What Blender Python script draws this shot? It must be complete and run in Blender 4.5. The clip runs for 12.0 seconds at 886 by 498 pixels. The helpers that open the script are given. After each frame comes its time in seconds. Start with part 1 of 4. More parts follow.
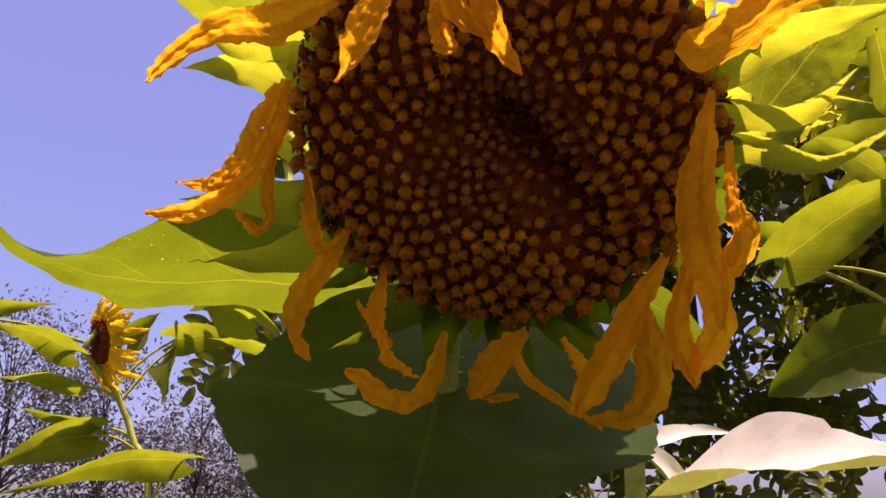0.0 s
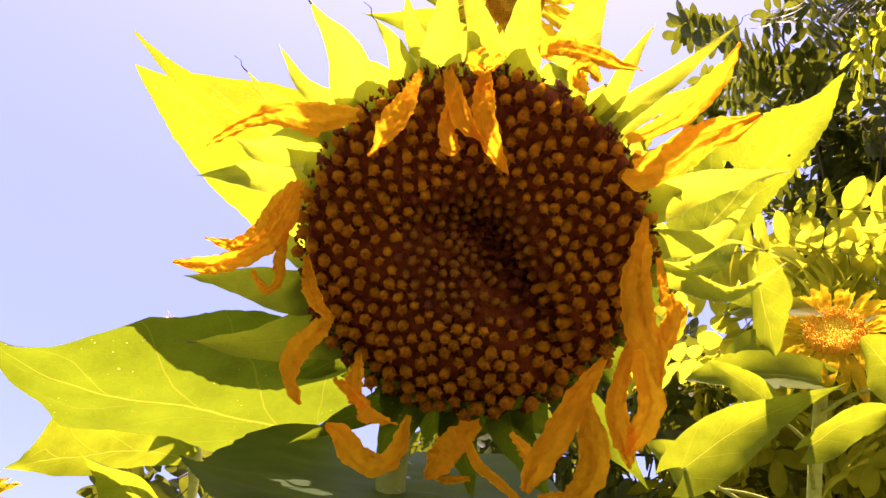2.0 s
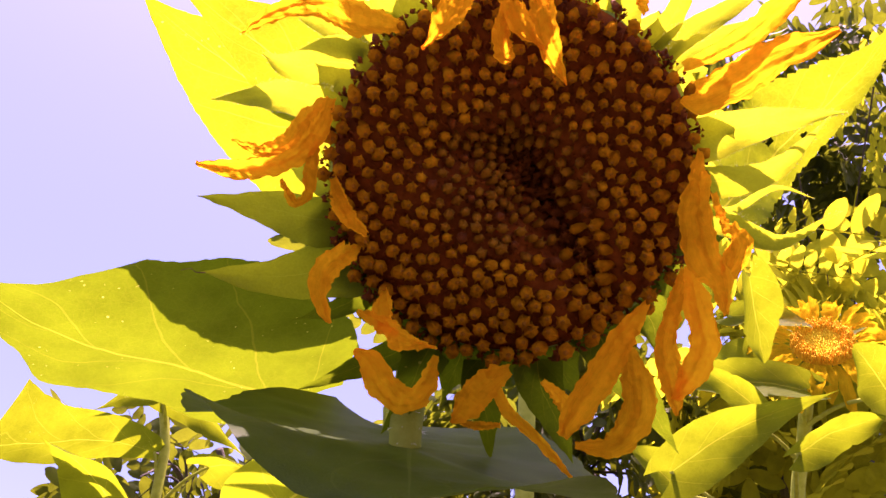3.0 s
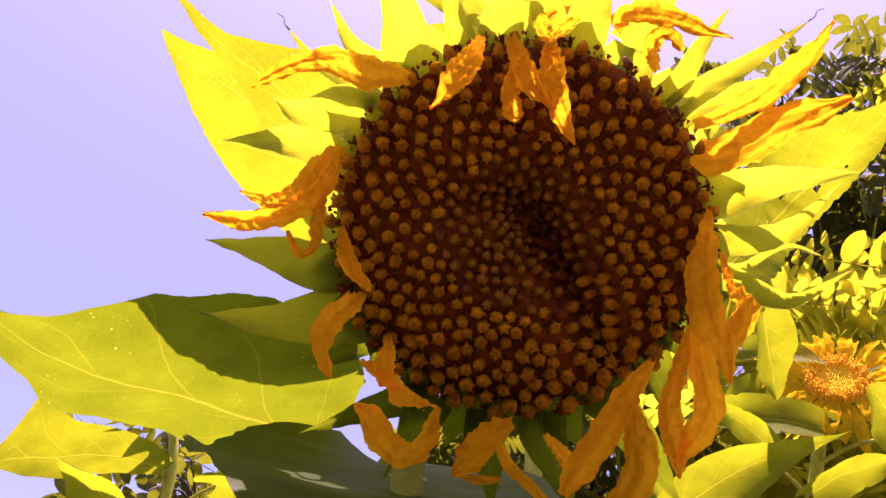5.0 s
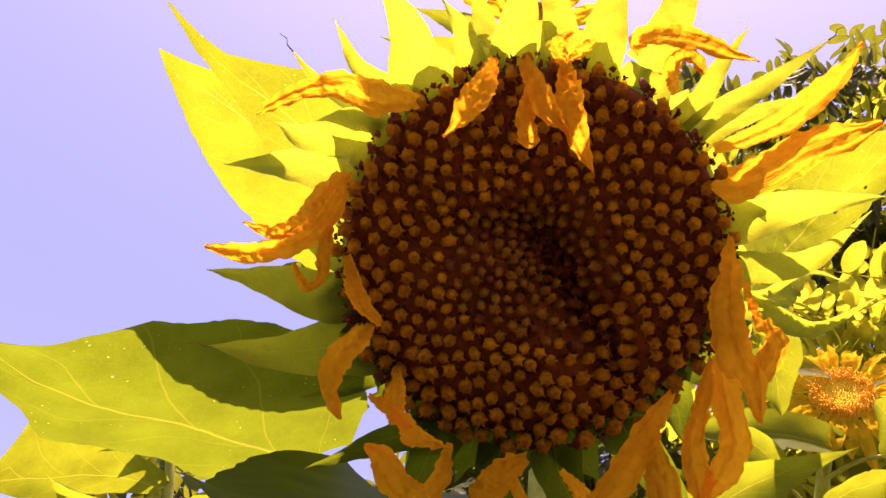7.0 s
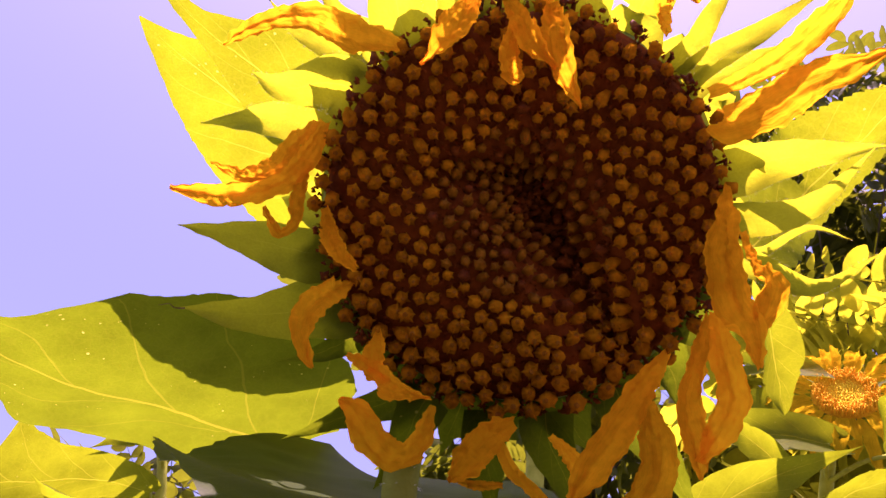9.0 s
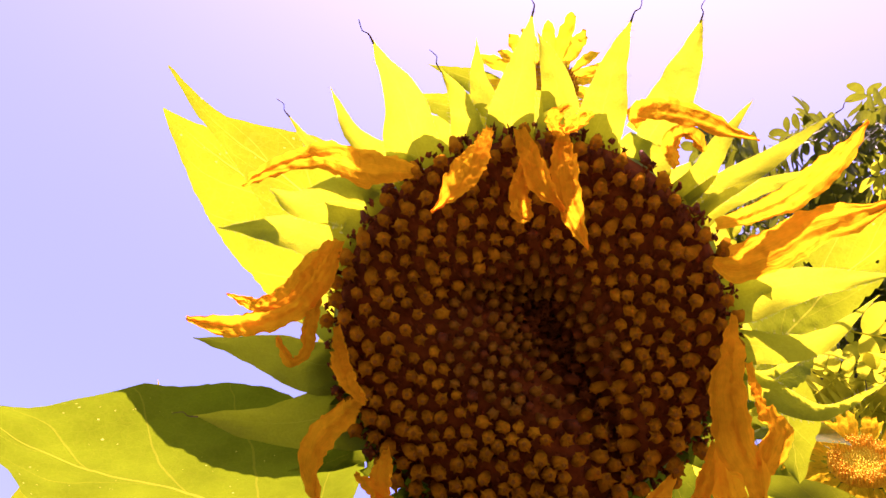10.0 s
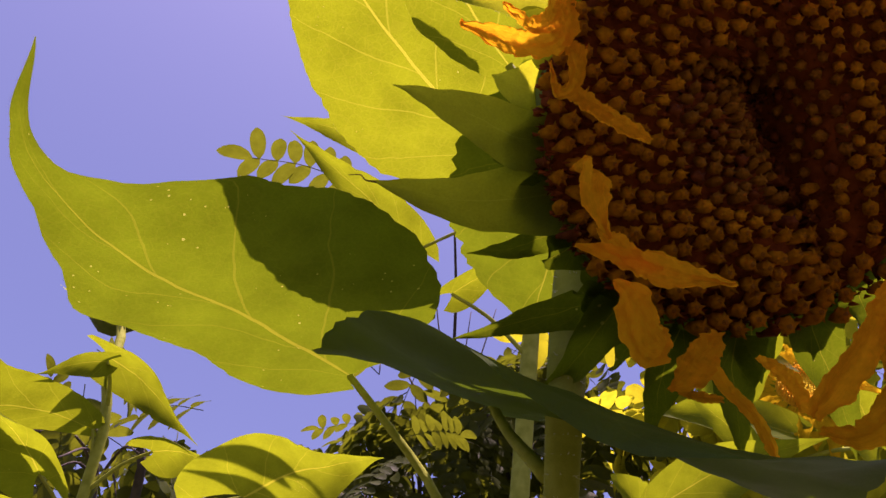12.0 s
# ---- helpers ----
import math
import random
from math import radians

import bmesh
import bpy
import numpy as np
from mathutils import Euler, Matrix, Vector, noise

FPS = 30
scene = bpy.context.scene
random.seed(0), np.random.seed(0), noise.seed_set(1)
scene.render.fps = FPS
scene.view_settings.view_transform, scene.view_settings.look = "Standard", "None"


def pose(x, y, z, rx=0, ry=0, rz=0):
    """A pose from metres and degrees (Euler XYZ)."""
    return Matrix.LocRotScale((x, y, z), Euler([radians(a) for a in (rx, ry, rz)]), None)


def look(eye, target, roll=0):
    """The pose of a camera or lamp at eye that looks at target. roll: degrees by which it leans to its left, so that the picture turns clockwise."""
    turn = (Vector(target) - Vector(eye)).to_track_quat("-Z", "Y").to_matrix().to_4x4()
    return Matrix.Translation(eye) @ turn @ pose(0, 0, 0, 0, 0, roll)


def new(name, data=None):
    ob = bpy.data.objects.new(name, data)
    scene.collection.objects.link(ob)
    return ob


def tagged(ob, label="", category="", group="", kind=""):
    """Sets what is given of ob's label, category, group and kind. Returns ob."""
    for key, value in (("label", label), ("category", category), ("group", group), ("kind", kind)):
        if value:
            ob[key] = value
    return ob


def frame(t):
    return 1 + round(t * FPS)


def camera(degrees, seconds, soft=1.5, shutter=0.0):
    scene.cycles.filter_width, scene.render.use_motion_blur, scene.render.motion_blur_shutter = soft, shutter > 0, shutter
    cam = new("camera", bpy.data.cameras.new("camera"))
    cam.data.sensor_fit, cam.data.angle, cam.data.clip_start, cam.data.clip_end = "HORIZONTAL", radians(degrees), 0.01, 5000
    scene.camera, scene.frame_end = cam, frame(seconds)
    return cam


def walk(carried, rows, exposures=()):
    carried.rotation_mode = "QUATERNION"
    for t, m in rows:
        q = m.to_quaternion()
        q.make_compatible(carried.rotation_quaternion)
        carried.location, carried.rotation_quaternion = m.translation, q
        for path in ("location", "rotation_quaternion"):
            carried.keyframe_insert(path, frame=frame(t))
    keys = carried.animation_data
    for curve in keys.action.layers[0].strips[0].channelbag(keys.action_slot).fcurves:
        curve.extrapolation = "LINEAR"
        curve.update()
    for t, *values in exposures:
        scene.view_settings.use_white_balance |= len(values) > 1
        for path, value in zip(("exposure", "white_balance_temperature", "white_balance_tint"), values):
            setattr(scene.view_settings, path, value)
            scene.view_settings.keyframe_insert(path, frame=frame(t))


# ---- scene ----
import itertools

cam = camera(57.5, 12.0)
# seconds, eye (x, y, z), yaw, pitch, roll
PATH = [
    (0, 0.0000, 0.0000, 1.6000, -0.00, 20.00, 0.00),
    (0.3, -0.0219, -0.0023, 1.5827, 1.24, 24.30, 0.03),
    (0.5, -0.0499, 0.0048, 1.5742, -0.98, 27.91, -0.00),
    (1, -0.0398, 0.0069, 1.5659, -6.53, 30.99, 0.77),
    (1.5, -0.0254, -0.0270, 1.5484, -4.66, 35.45, 3.47),
    (2, -0.0300, -0.0146, 1.5245, -7.74, 37.09, 1.79),
    (2.5, -0.0468, 0.0109, 1.5128, -10.75, 39.19, 0.85),
    (3, -0.0489, 0.0315, 1.5086, -10.48, 38.69, 2.63),
    (3.2, -0.0476, 0.0292, 1.5113, -10.17, 39.47, 3.16),
    (4.8, -0.0468, 0.0206, 1.5183, -9.37, 39.38, 4.78),
    (5, -0.0475, 0.0224, 1.5202, -8.96, 39.68, 5.12),
    (5.5, -0.0490, 0.0228, 1.5227, -9.02, 40.33, 5.08),
    (6, -0.0489, 0.0230, 1.5226, -9.08, 39.88, 4.98),
    (6.5, -0.0487, 0.0306, 1.5298, -9.62, 40.33, 4.59),
    (7, -0.0532, 0.0281, 1.5335, -9.30, 40.35, 4.56),
    (7.2, -0.0546, 0.0285, 1.5336, -8.86, 40.87, 4.66),
    (8.8, -0.0420, 0.0480, 1.5251, -7.78, 41.85, 5.32),
    (9, -0.0405, 0.0528, 1.5261, -9.10, 41.49, 4.61),
    (9.5, -0.0420, 0.0443, 1.5397, -8.71, 41.85, 5.27),
    (10, -0.0452, 0.0269, 1.5465, -7.21, 43.64, 6.97),
    (10.5, -0.0587, 0.0378, 1.5516, -7.24, 43.29, 7.31),
    (11, -0.1002, 0.0550, 1.5833, -8.80, 41.70, 4.99),
    (11.2, -0.1139, 0.0637, 1.5785, -10.81, 41.78, 3.76),
    (11.4, -0.1210, 0.0829, 1.5554, -11.76, 41.63, 4.66),
    (11.5, -0.1235, 0.0949, 1.5480, -12.80, 41.26, 4.60),
    (11.6, -0.1258, 0.1034, 1.5415, -13.45, 40.69, 4.96),
    (11.8, -0.1325, 0.1145, 1.5292, -14.53, 39.85, 5.71),
    (12, -0.1352, 0.1225, 1.5095, -17.98, 40.79, 5.09),
]
walk(
    cam,
    [(t, pose(x, y, z, 90 + pitch, 0, yaw) @ pose(0, 0, 0, 0, 0, roll)) for t, x, y, z, yaw, pitch, roll in PATH],
    exposures=[
        (0.0, 0.97, 6750, 63),
        (0.5, 1.30, 6500, 44),
        (1.0, 1.80, 6350, 46),
        (1.5, 1.96, 6500, 52),
        (2.0, 1.95, 6720, 62),
        (3.0, 1.95, 6950, 78),
        (5.0, 1.72, 7000, 80),
        (7.0, 1.65, 6900, 77),
        (9.5, 1.58, 6900, 85),
        (10.0, 1.8, 6850, 76),
        (10.5, 1.52, 6700, 66),
        (11.0, 1.27, 6600, 62),
        (11.5, 0.86, 6650, 66),
        (12.0, 0.74, 6700, 68),
    ],
)

# ---- world and sun ----
SUN = Vector((0.05, -0.06, 0.997)).normalized()
world = bpy.data.worlds.new("world")
scene.world = world
world.use_nodes = True
wn, wl = world.node_tree.nodes, world.node_tree.links
sky = wn.new("ShaderNodeTexSky")
sky.sky_type = "NISHITA"
sky.sun_disc = False
sky.sun_elevation = math.asin(SUN.z)
sky.sun_rotation = math.atan2(SUN.x, SUN.y)
sky.air_density, sky.dust_density, sky.ozone_density = 1.15, 2.8, 7.0
wl.new(sky.outputs[0], wn["Background"].inputs[0])
wn["Background"].inputs[1].default_value = 0.088
sun_data = bpy.data.lights.new("sun", "SUN")
sun_data.energy, sun_data.angle, sun_data.color = 4.9, radians(0.53), (1.0, 0.95, 0.86)
sun = new("sun", sun_data)
sun.matrix_world = look(SUN * 20, (0, 0, 0))


# ---- materials ----
def material(name):
    m = bpy.data.materials.new(name)
    m.use_nodes = True
    t = m.node_tree
    t.nodes.clear()
    return m, t.nodes, t.links


def node(nodes, kind, **values):
    n = nodes.new(kind)
    for key, value in values.items():
        n.inputs[key.replace("_", " ")].default_value = value
    return n


def ramp(nodes, links, source, stops):
    r = nodes.new("ShaderNodeValToRGB")
    while len(r.color_ramp.elements) < len(stops):
        r.color_ramp.elements.new(0.5)
    for e, (at, colour) in zip(r.color_ramp.elements, stops):
        e.position, e.color = at, (*colour, 1)
    links.new(source, r.inputs[0])
    return r.outputs[0]


def arith(nodes, links, op, a, b=0.0, c=0.0):
    n = nodes.new("ShaderNodeMath")
    n.operation = op
    for i, v in enumerate((a, b, c)):
        if isinstance(v, (int, float)):
            n.inputs[i].default_value = v
        else:
            links.new(v, n.inputs[i])
    return n.outputs[0]


def blend(nodes, links, fac, a, b, mode="MIX"):
    n = nodes.new("ShaderNodeMix")
    n.data_type, n.blend_type = "RGBA", mode
    for i, v in ((0, fac), (6, a), (7, b)):
        if isinstance(v, (int, float)):
            n.inputs[i].default_value = v
        elif isinstance(v, tuple):
            n.inputs[i].default_value = (*v, 1)
        else:
            links.new(v, n.inputs[i])
    return n.outputs[2]


def noise_tex(nodes, links, scale, detail=4.0, vector=None, rough=0.55):
    n = node(nodes, "ShaderNodeTexNoise", Scale=scale, Detail=detail, Roughness=rough)
    if vector is None:
        vector = nodes.new("ShaderNodeTexCoord").outputs["Object"]
    links.new(vector, n.inputs["Vector"])
    return n.outputs[0]


def sheet_material(name, face, through_light, share, vein=None, veins=0.0, rough=0.5, spots=0.0, grain=900.0, gloss=0.35, streak=0.0):
    """A thin living sheet: a skin that reflects and a body that lets light through. UV: x across in half widths, y along."""
    m, nodes, links = material(name)
    uv = nodes.new("ShaderNodeUVMap").outputs[0]
    sep = nodes.new("ShaderNodeSeparateXYZ")
    links.new(uv, sep.inputs[0])
    u, v = sep.outputs[0], sep.outputs[1]
    info = nodes.new("ShaderNodeObjectInfo")
    large = noise_tex(nodes, links, 28.0, 4.0)
    fine = noise_tex(nodes, links, grain, 3.0)
    shade = arith(nodes, links, "MULTIPLY_ADD", large, 0.9, 0.55)
    shade = arith(nodes, links, "MULTIPLY", shade, arith(nodes, links, "MULTIPLY_ADD", fine, 0.35, 0.82))
    shade = arith(nodes, links, "MULTIPLY", shade, arith(nodes, links, "MULTIPLY_ADD", info.outputs["Random"], 0.3, 0.85))
    colour = blend(nodes, links, 1.0, face, shade, "MULTIPLY")
    glow = blend(nodes, links, 1.0, through_light, shade, "MULTIPLY")
    height = fine
    if streak:
        w = node(nodes, "ShaderNodeTexNoise", Scale=1.0, Detail=3.0)
        st = nodes.new("ShaderNodeCombineXYZ")
        links.new(arith(nodes, links, "MULTIPLY", u, 13.0), st.inputs[0])
        links.new(arith(nodes, links, "MULTIPLY", v, 1.4), st.inputs[1])
        links.new(info.outputs["Random"], st.inputs[2])
        links.new(st.outputs[0], w.inputs["Vector"])
        lines = ramp(nodes, links, w.outputs[0], [(0.35, (0, 0, 0)), (0.65, (1, 1, 1))])
        colour = blend(nodes, links, streak, colour, blend(nodes, links, 1.0, colour, lines, "MULTIPLY"))
        glow = blend(nodes, links, streak, glow, blend(nodes, links, 1.0, glow, lines, "MULTIPLY"))
        height = arith(nodes, links, "ADD", height, arith(nodes, links, "MULTIPLY", lines, 1.5))
    if veins:
        au = arith(nodes, links, "ABSOLUTE", u)
        mid = arith(nodes, links, "LESS_THAN", au, arith(nodes, links, "MULTIPLY_ADD", v, -0.013, 0.020))
        wob = arith(nodes, links, "MULTIPLY_ADD", noise_tex(nodes, links, 30.0, 2.0), 0.16, -0.08)
        side = arith(nodes, links, "MULTIPLY_ADD", arith(nodes, links, "POWER", au, 0.8), -0.34, v)
        phase = arith(nodes, links, "FRACT", arith(nodes, links, "MULTIPLY_ADD", side, 4.6, arith(nodes, links, "ADD", wob, arith(nodes, links, "MULTIPLY_ADD", arith(nodes, links, "SIGN", u), 0.17, 3.0))))
        near = arith(nodes, links, "ABSOLUTE", arith(nodes, links, "SUBTRACT", phase, 0.5))
        rib = arith(nodes, links, "LESS_THAN", near, arith(nodes, links, "MULTIPLY_ADD", au, -0.013, 0.019))
        net = nodes.new("ShaderNodeTexVoronoi")
        net.feature = "DISTANCE_TO_EDGE"
        net.inputs["Scale"].default_value = 170.0
        links.new(nodes.new("ShaderNodeTexCoord").outputs["Object"], net.inputs["Vector"])
        mesh_lines = arith(nodes, links, "MULTIPLY", arith(nodes, links, "LESS_THAN", net.outputs[0], 0.05), 0.09)
        web = arith(nodes, links, "MAXIMUM", arith(nodes, links, "MAXIMUM", mid, arith(nodes, links, "MULTIPLY", rib, 0.5)), mesh_lines)
        web = arith(nodes, links, "MULTIPLY", web, veins)
        colour = blend(nodes, links, web, colour, vein)
        glow = blend(nodes, links, web, glow, tuple(min(1.0, 1.6 * c) for c in vein))
        height = arith(nodes, links, "SUBTRACT", height, arith(nodes, links, "MULTIPLY", web, 2.0))
    if spots:
        pits = nodes.new("ShaderNodeTexVoronoi")
        pits.inputs["Scale"].default_value = 170.0
        links.new(nodes.new("ShaderNodeTexCoord").outputs["Object"], pits.inputs["Vector"])
        dot = arith(nodes, links, "LESS_THAN", pits.outputs[0], arith(nodes, links, "MULTIPLY_ADD", noise_tex(nodes, links, 30.0, 1.0), 0.42, -0.17))
        dot = arith(nodes, links, "MULTIPLY", dot, spots)
        colour = blend(nodes, links, dot, colour, (0.50, 0.46, 0.10))
        glow = blend(nodes, links, dot, glow, (0.75, 0.70, 0.12))
    bump = node(nodes, "ShaderNodeBump", Strength=0.35, Distance=0.0006)
    links.new(height, bump.inputs["Height"])
    if gloss:
        skin = node(nodes, "ShaderNodeBsdfPrincipled", Roughness=rough)
        skin.inputs["Specular IOR Level"].default_value = gloss
        links.new(colour, skin.inputs["Base Color"])
    else:
        skin = nodes.new("ShaderNodeBsdfDiffuse")
        links.new(colour, skin.inputs["Color"])
    links.new(bump.outputs[0], skin.inputs["Normal"])
    body = nodes.new("ShaderNodeBsdfTranslucent")
    links.new(glow, body.inputs["Color"])
    links.new(bump.outputs[0], body.inputs["Normal"])
    mix = nodes.new("ShaderNodeMixShader")
    mix.inputs[0].default_value = share
    links.new(skin.outputs[0], mix.inputs[1])
    links.new(body.outputs[0], mix.inputs[2])
    out = nodes.new("ShaderNodeOutputMaterial")
    links.new(mix.outputs[0], out.inputs[0])
    return m


def solid_material(name, stops, scale, rough=0.7, bump=0.3, distance=0.001, gloss=0.3, vary=0.3):
    m, nodes, links = material(name)
    large = noise_tex(nodes, links, scale, 6.0)
    colour = ramp(nodes, links, large, stops)
    info = nodes.new("ShaderNodeObjectInfo")
    shade = arith(nodes, links, "MULTIPLY_ADD", info.outputs["Random"], vary, 1 - vary / 2)
    colour = blend(nodes, links, 1.0, colour, shade, "MULTIPLY")
    b = node(nodes, "ShaderNodeBump", Strength=bump, Distance=distance)
    links.new(noise_tex(nodes, links, scale * 6, 4.0), b.inputs["Height"])
    p = node(nodes, "ShaderNodeBsdfPrincipled", Roughness=rough)
    p.inputs["Specular IOR Level"].default_value = gloss
    links.new(colour, p.inputs["Base Color"])
    links.new(b.outputs[0], p.inputs["Normal"])
    out = nodes.new("ShaderNodeOutputMaterial")
    links.new(p.outputs[0], out.inputs[0])
    return m


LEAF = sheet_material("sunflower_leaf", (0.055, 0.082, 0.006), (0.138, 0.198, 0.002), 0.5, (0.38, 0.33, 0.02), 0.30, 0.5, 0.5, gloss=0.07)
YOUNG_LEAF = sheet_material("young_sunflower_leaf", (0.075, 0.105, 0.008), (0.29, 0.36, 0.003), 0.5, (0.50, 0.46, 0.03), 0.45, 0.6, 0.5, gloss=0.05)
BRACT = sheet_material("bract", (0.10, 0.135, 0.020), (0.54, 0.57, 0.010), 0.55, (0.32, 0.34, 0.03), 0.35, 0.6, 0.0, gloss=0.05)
PETAL = sheet_material("wilted_petal", (1.0, 0.40, 0.0015), (1.0, 0.50, 0.0015), 0.57, rough=0.6, streak=0.10, grain=400.0, gloss=0.0)
FRESH = sheet_material("fresh_petal", (0.92, 0.58, 0.003), (1.0, 0.66, 0.003), 0.55, rough=0.5, streak=0.2, gloss=0.0)
# pale copy of the leaf: glare of full sun put into the colour
SUNLIT_LEAF = sheet_material("sunlit_leaf", (0.60, 0.59, 0.42), (0.30, 0.36, 0.02), 0.3, (0.75, 0.70, 0.55), 0.3, 0.6, 0.0, gloss=0.1)
# darker copy of the leaf: shade under the head painted into the colour
SHADED_LEAF = sheet_material("shaded_sunflower_leaf", (0.028, 0.055, 0.008), (0.085, 0.145, 0.003), 0.4, (0.12, 0.16, 0.03), 0.3, 0.5, 0.0, gloss=0.1)
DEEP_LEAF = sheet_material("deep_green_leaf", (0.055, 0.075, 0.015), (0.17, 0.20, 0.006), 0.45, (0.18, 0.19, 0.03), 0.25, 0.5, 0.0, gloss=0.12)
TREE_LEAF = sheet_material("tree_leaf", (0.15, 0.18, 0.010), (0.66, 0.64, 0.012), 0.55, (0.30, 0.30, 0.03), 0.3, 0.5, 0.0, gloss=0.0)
FLORET = solid_material("floret_tube", [(0.3, (0.29, 0.105, 0.002)), (0.7, (0.52, 0.215, 0.003))], 220.0, 0.9, 0.5, 0.0006, gloss=0.0)
YOUNG = solid_material("young_floret", [(0.3, (0.14, 0.048, 0.004)), (0.7, (0.29, 0.115, 0.006))], 160.0, 0.8, 0.4, 0.0005, gloss=0.08)
MOUTH = solid_material("floret_mouth", [(0.3, (0.16, 0.055, 0.004)), (0.7, (0.30, 0.11, 0.008))], 300.0, 0.8, 0.4, 0.0005, gloss=0.08)
MAROON = solid_material("floret_star", [(0.3, (0.08, 0.018, 0.006)), (0.7, (0.20, 0.05, 0.010))], 300.0, 0.8, 0.4, 0.0005, gloss=0.08)
CHAFF = solid_material("chaff", [(0.3, (0.15, 0.034, 0.011)), (0.7, (0.30, 0.074, 0.018))], 200.0, 0.9, 0.5, 0.001, gloss=0.0)
CALYX = solid_material("calyx", [(0.3, (0.07, 0.12, 0.02)), (0.7, (0.13, 0.19, 0.035))], 60.0, 0.6, 0.4, 0.001)
STEM = solid_material("stem", [(0.3, (0.24, 0.28, 0.03)), (0.7, (0.38, 0.42, 0.07))], 80.0, 0.7, 0.5, 0.001, gloss=0.04)
HAIR = solid_material("hair", [(0.3, (0.6, 0.62, 0.5)), (0.7, (0.8, 0.8, 0.7))], 100.0, 0.6)
THREAD = solid_material("dry_thread", [(0.3, (0.05, 0.03, 0.01)), (0.7, (0.14, 0.09, 0.03))], 200.0, 0.8)
BARK = solid_material("bark", [(0.3, (0.05, 0.04, 0.03)), (0.7, (0.13, 0.11, 0.085))], 30.0, 0.9, 0.8, 0.004)
SOIL = solid_material("soil", [(0.3, (0.035, 0.038, 0.008)), (0.5, (0.055, 0.058, 0.012)), (0.7, (0.085, 0.075, 0.025))], 6.0, 0.95, 0.8, 0.02)
RING = solid_material("ring_floret", [(0.3, (0.70, 0.32, 0.004)), (0.7, (0.90, 0.52, 0.008))], 300.0, 0.8, 0.4, 0.0005, gloss=0.08)
CORE = solid_material("core_floret", [(0.3, (0.78, 0.52, 0.01)), (0.7, (0.92, 0.70, 0.03))], 300.0, 0.8, 0.4, 0.0005, gloss=0.08)
# distant leaves: the haze in front of them is mixed into this grey
HAZY_LEAF = sheet_material("hazy_far_leaf", (0.12, 0.12, 0.11), (0.14, 0.15, 0.10), 0.3, rough=0.6)


# ---- shapes ----
def mesh_object(name, verts, faces, mats, parent=None, uvs=None, smooth=True, slots=None, label=""):
    me = bpy.data.meshes.new(name)
    me.from_pydata([tuple(v) for v in verts], [], faces)
    for m in mats:
        me.materials.append(m)
    if uvs is not None:
        layer = me.uv_layers.new(name="UVMap")
        index = np.empty(len(me.loops), dtype=np.int32)
        me.loops.foreach_get("vertex_index", index)
        layer.data.foreach_set("uv", np.asarray(uvs, dtype=np.float32)[index].ravel())
    if slots is not None:
        me.polygons.foreach_set("material_index", slots)
    me.polygons.foreach_set("use_smooth", [smooth] * len(me.polygons))
    me.update()
    ob = new(name, me)
    if parent is not None:
        ob.parent = parent
    if label:
        ob["label"] = label
    return ob


def spline(points, count):
    """Smooth way through the points, with its tangents."""
    p = np.array(points, float)
    p = np.vstack([2 * p[0] - p[1], p, 2 * p[-1] - p[-2]])
    seg = np.r_[0, np.cumsum(np.linalg.norm(np.diff(p[1:-1], axis=0), axis=1))]
    out = []
    for d in np.linspace(0, seg[-1], count):
        i = min(np.searchsorted(seg, d, side="right") - 1, len(seg) - 2)
        u = (d - seg[i]) / (seg[i + 1] - seg[i])
        a, b, c, e = p[i : i + 4]
        out.append(0.5 * (2 * b + (c - a) * u + (2 * a - 5 * b + 4 * c - e) * u**2 + (3 * b - a - 3 * c + e) * u**3))
    out = np.array(out)
    tangent = np.gradient(out, axis=0)
    tangent /= np.linalg.norm(tangent, axis=1)[:, None]
    return out, tangent, seg[-1]


def petal_profile(s):
    return max(0.02, min(1.0, (0.40 + 1.3 * s) * (1 - s**7) * (1.0 if s < 0.65 else 1 - 0.75 * ((s - 0.65) / 0.35) ** 1.8)))


def bract_profile(s):
    return max(0.012, (0.86 + 0.9 * s) * (1 - s) ** 1.15)


def leaf_profile(s):
    return max(0.006, 2.2 * (s + 0.01) ** 0.36 * (1 - s) ** 1.5)


def oval_profile(s):
    return max(0.006, 1.85 * (s + 0.01) ** 0.42 * (1 - s) ** 0.8)


def round_profile(s):
    return max(0.01, 1.9 * (s + 0.01) ** 0.42 * (1 - s) ** 0.56)


def leaflet_profile(s):
    return max(0.02, (4 * (s + 0.01) * (1.01 - s)) ** 0.62)


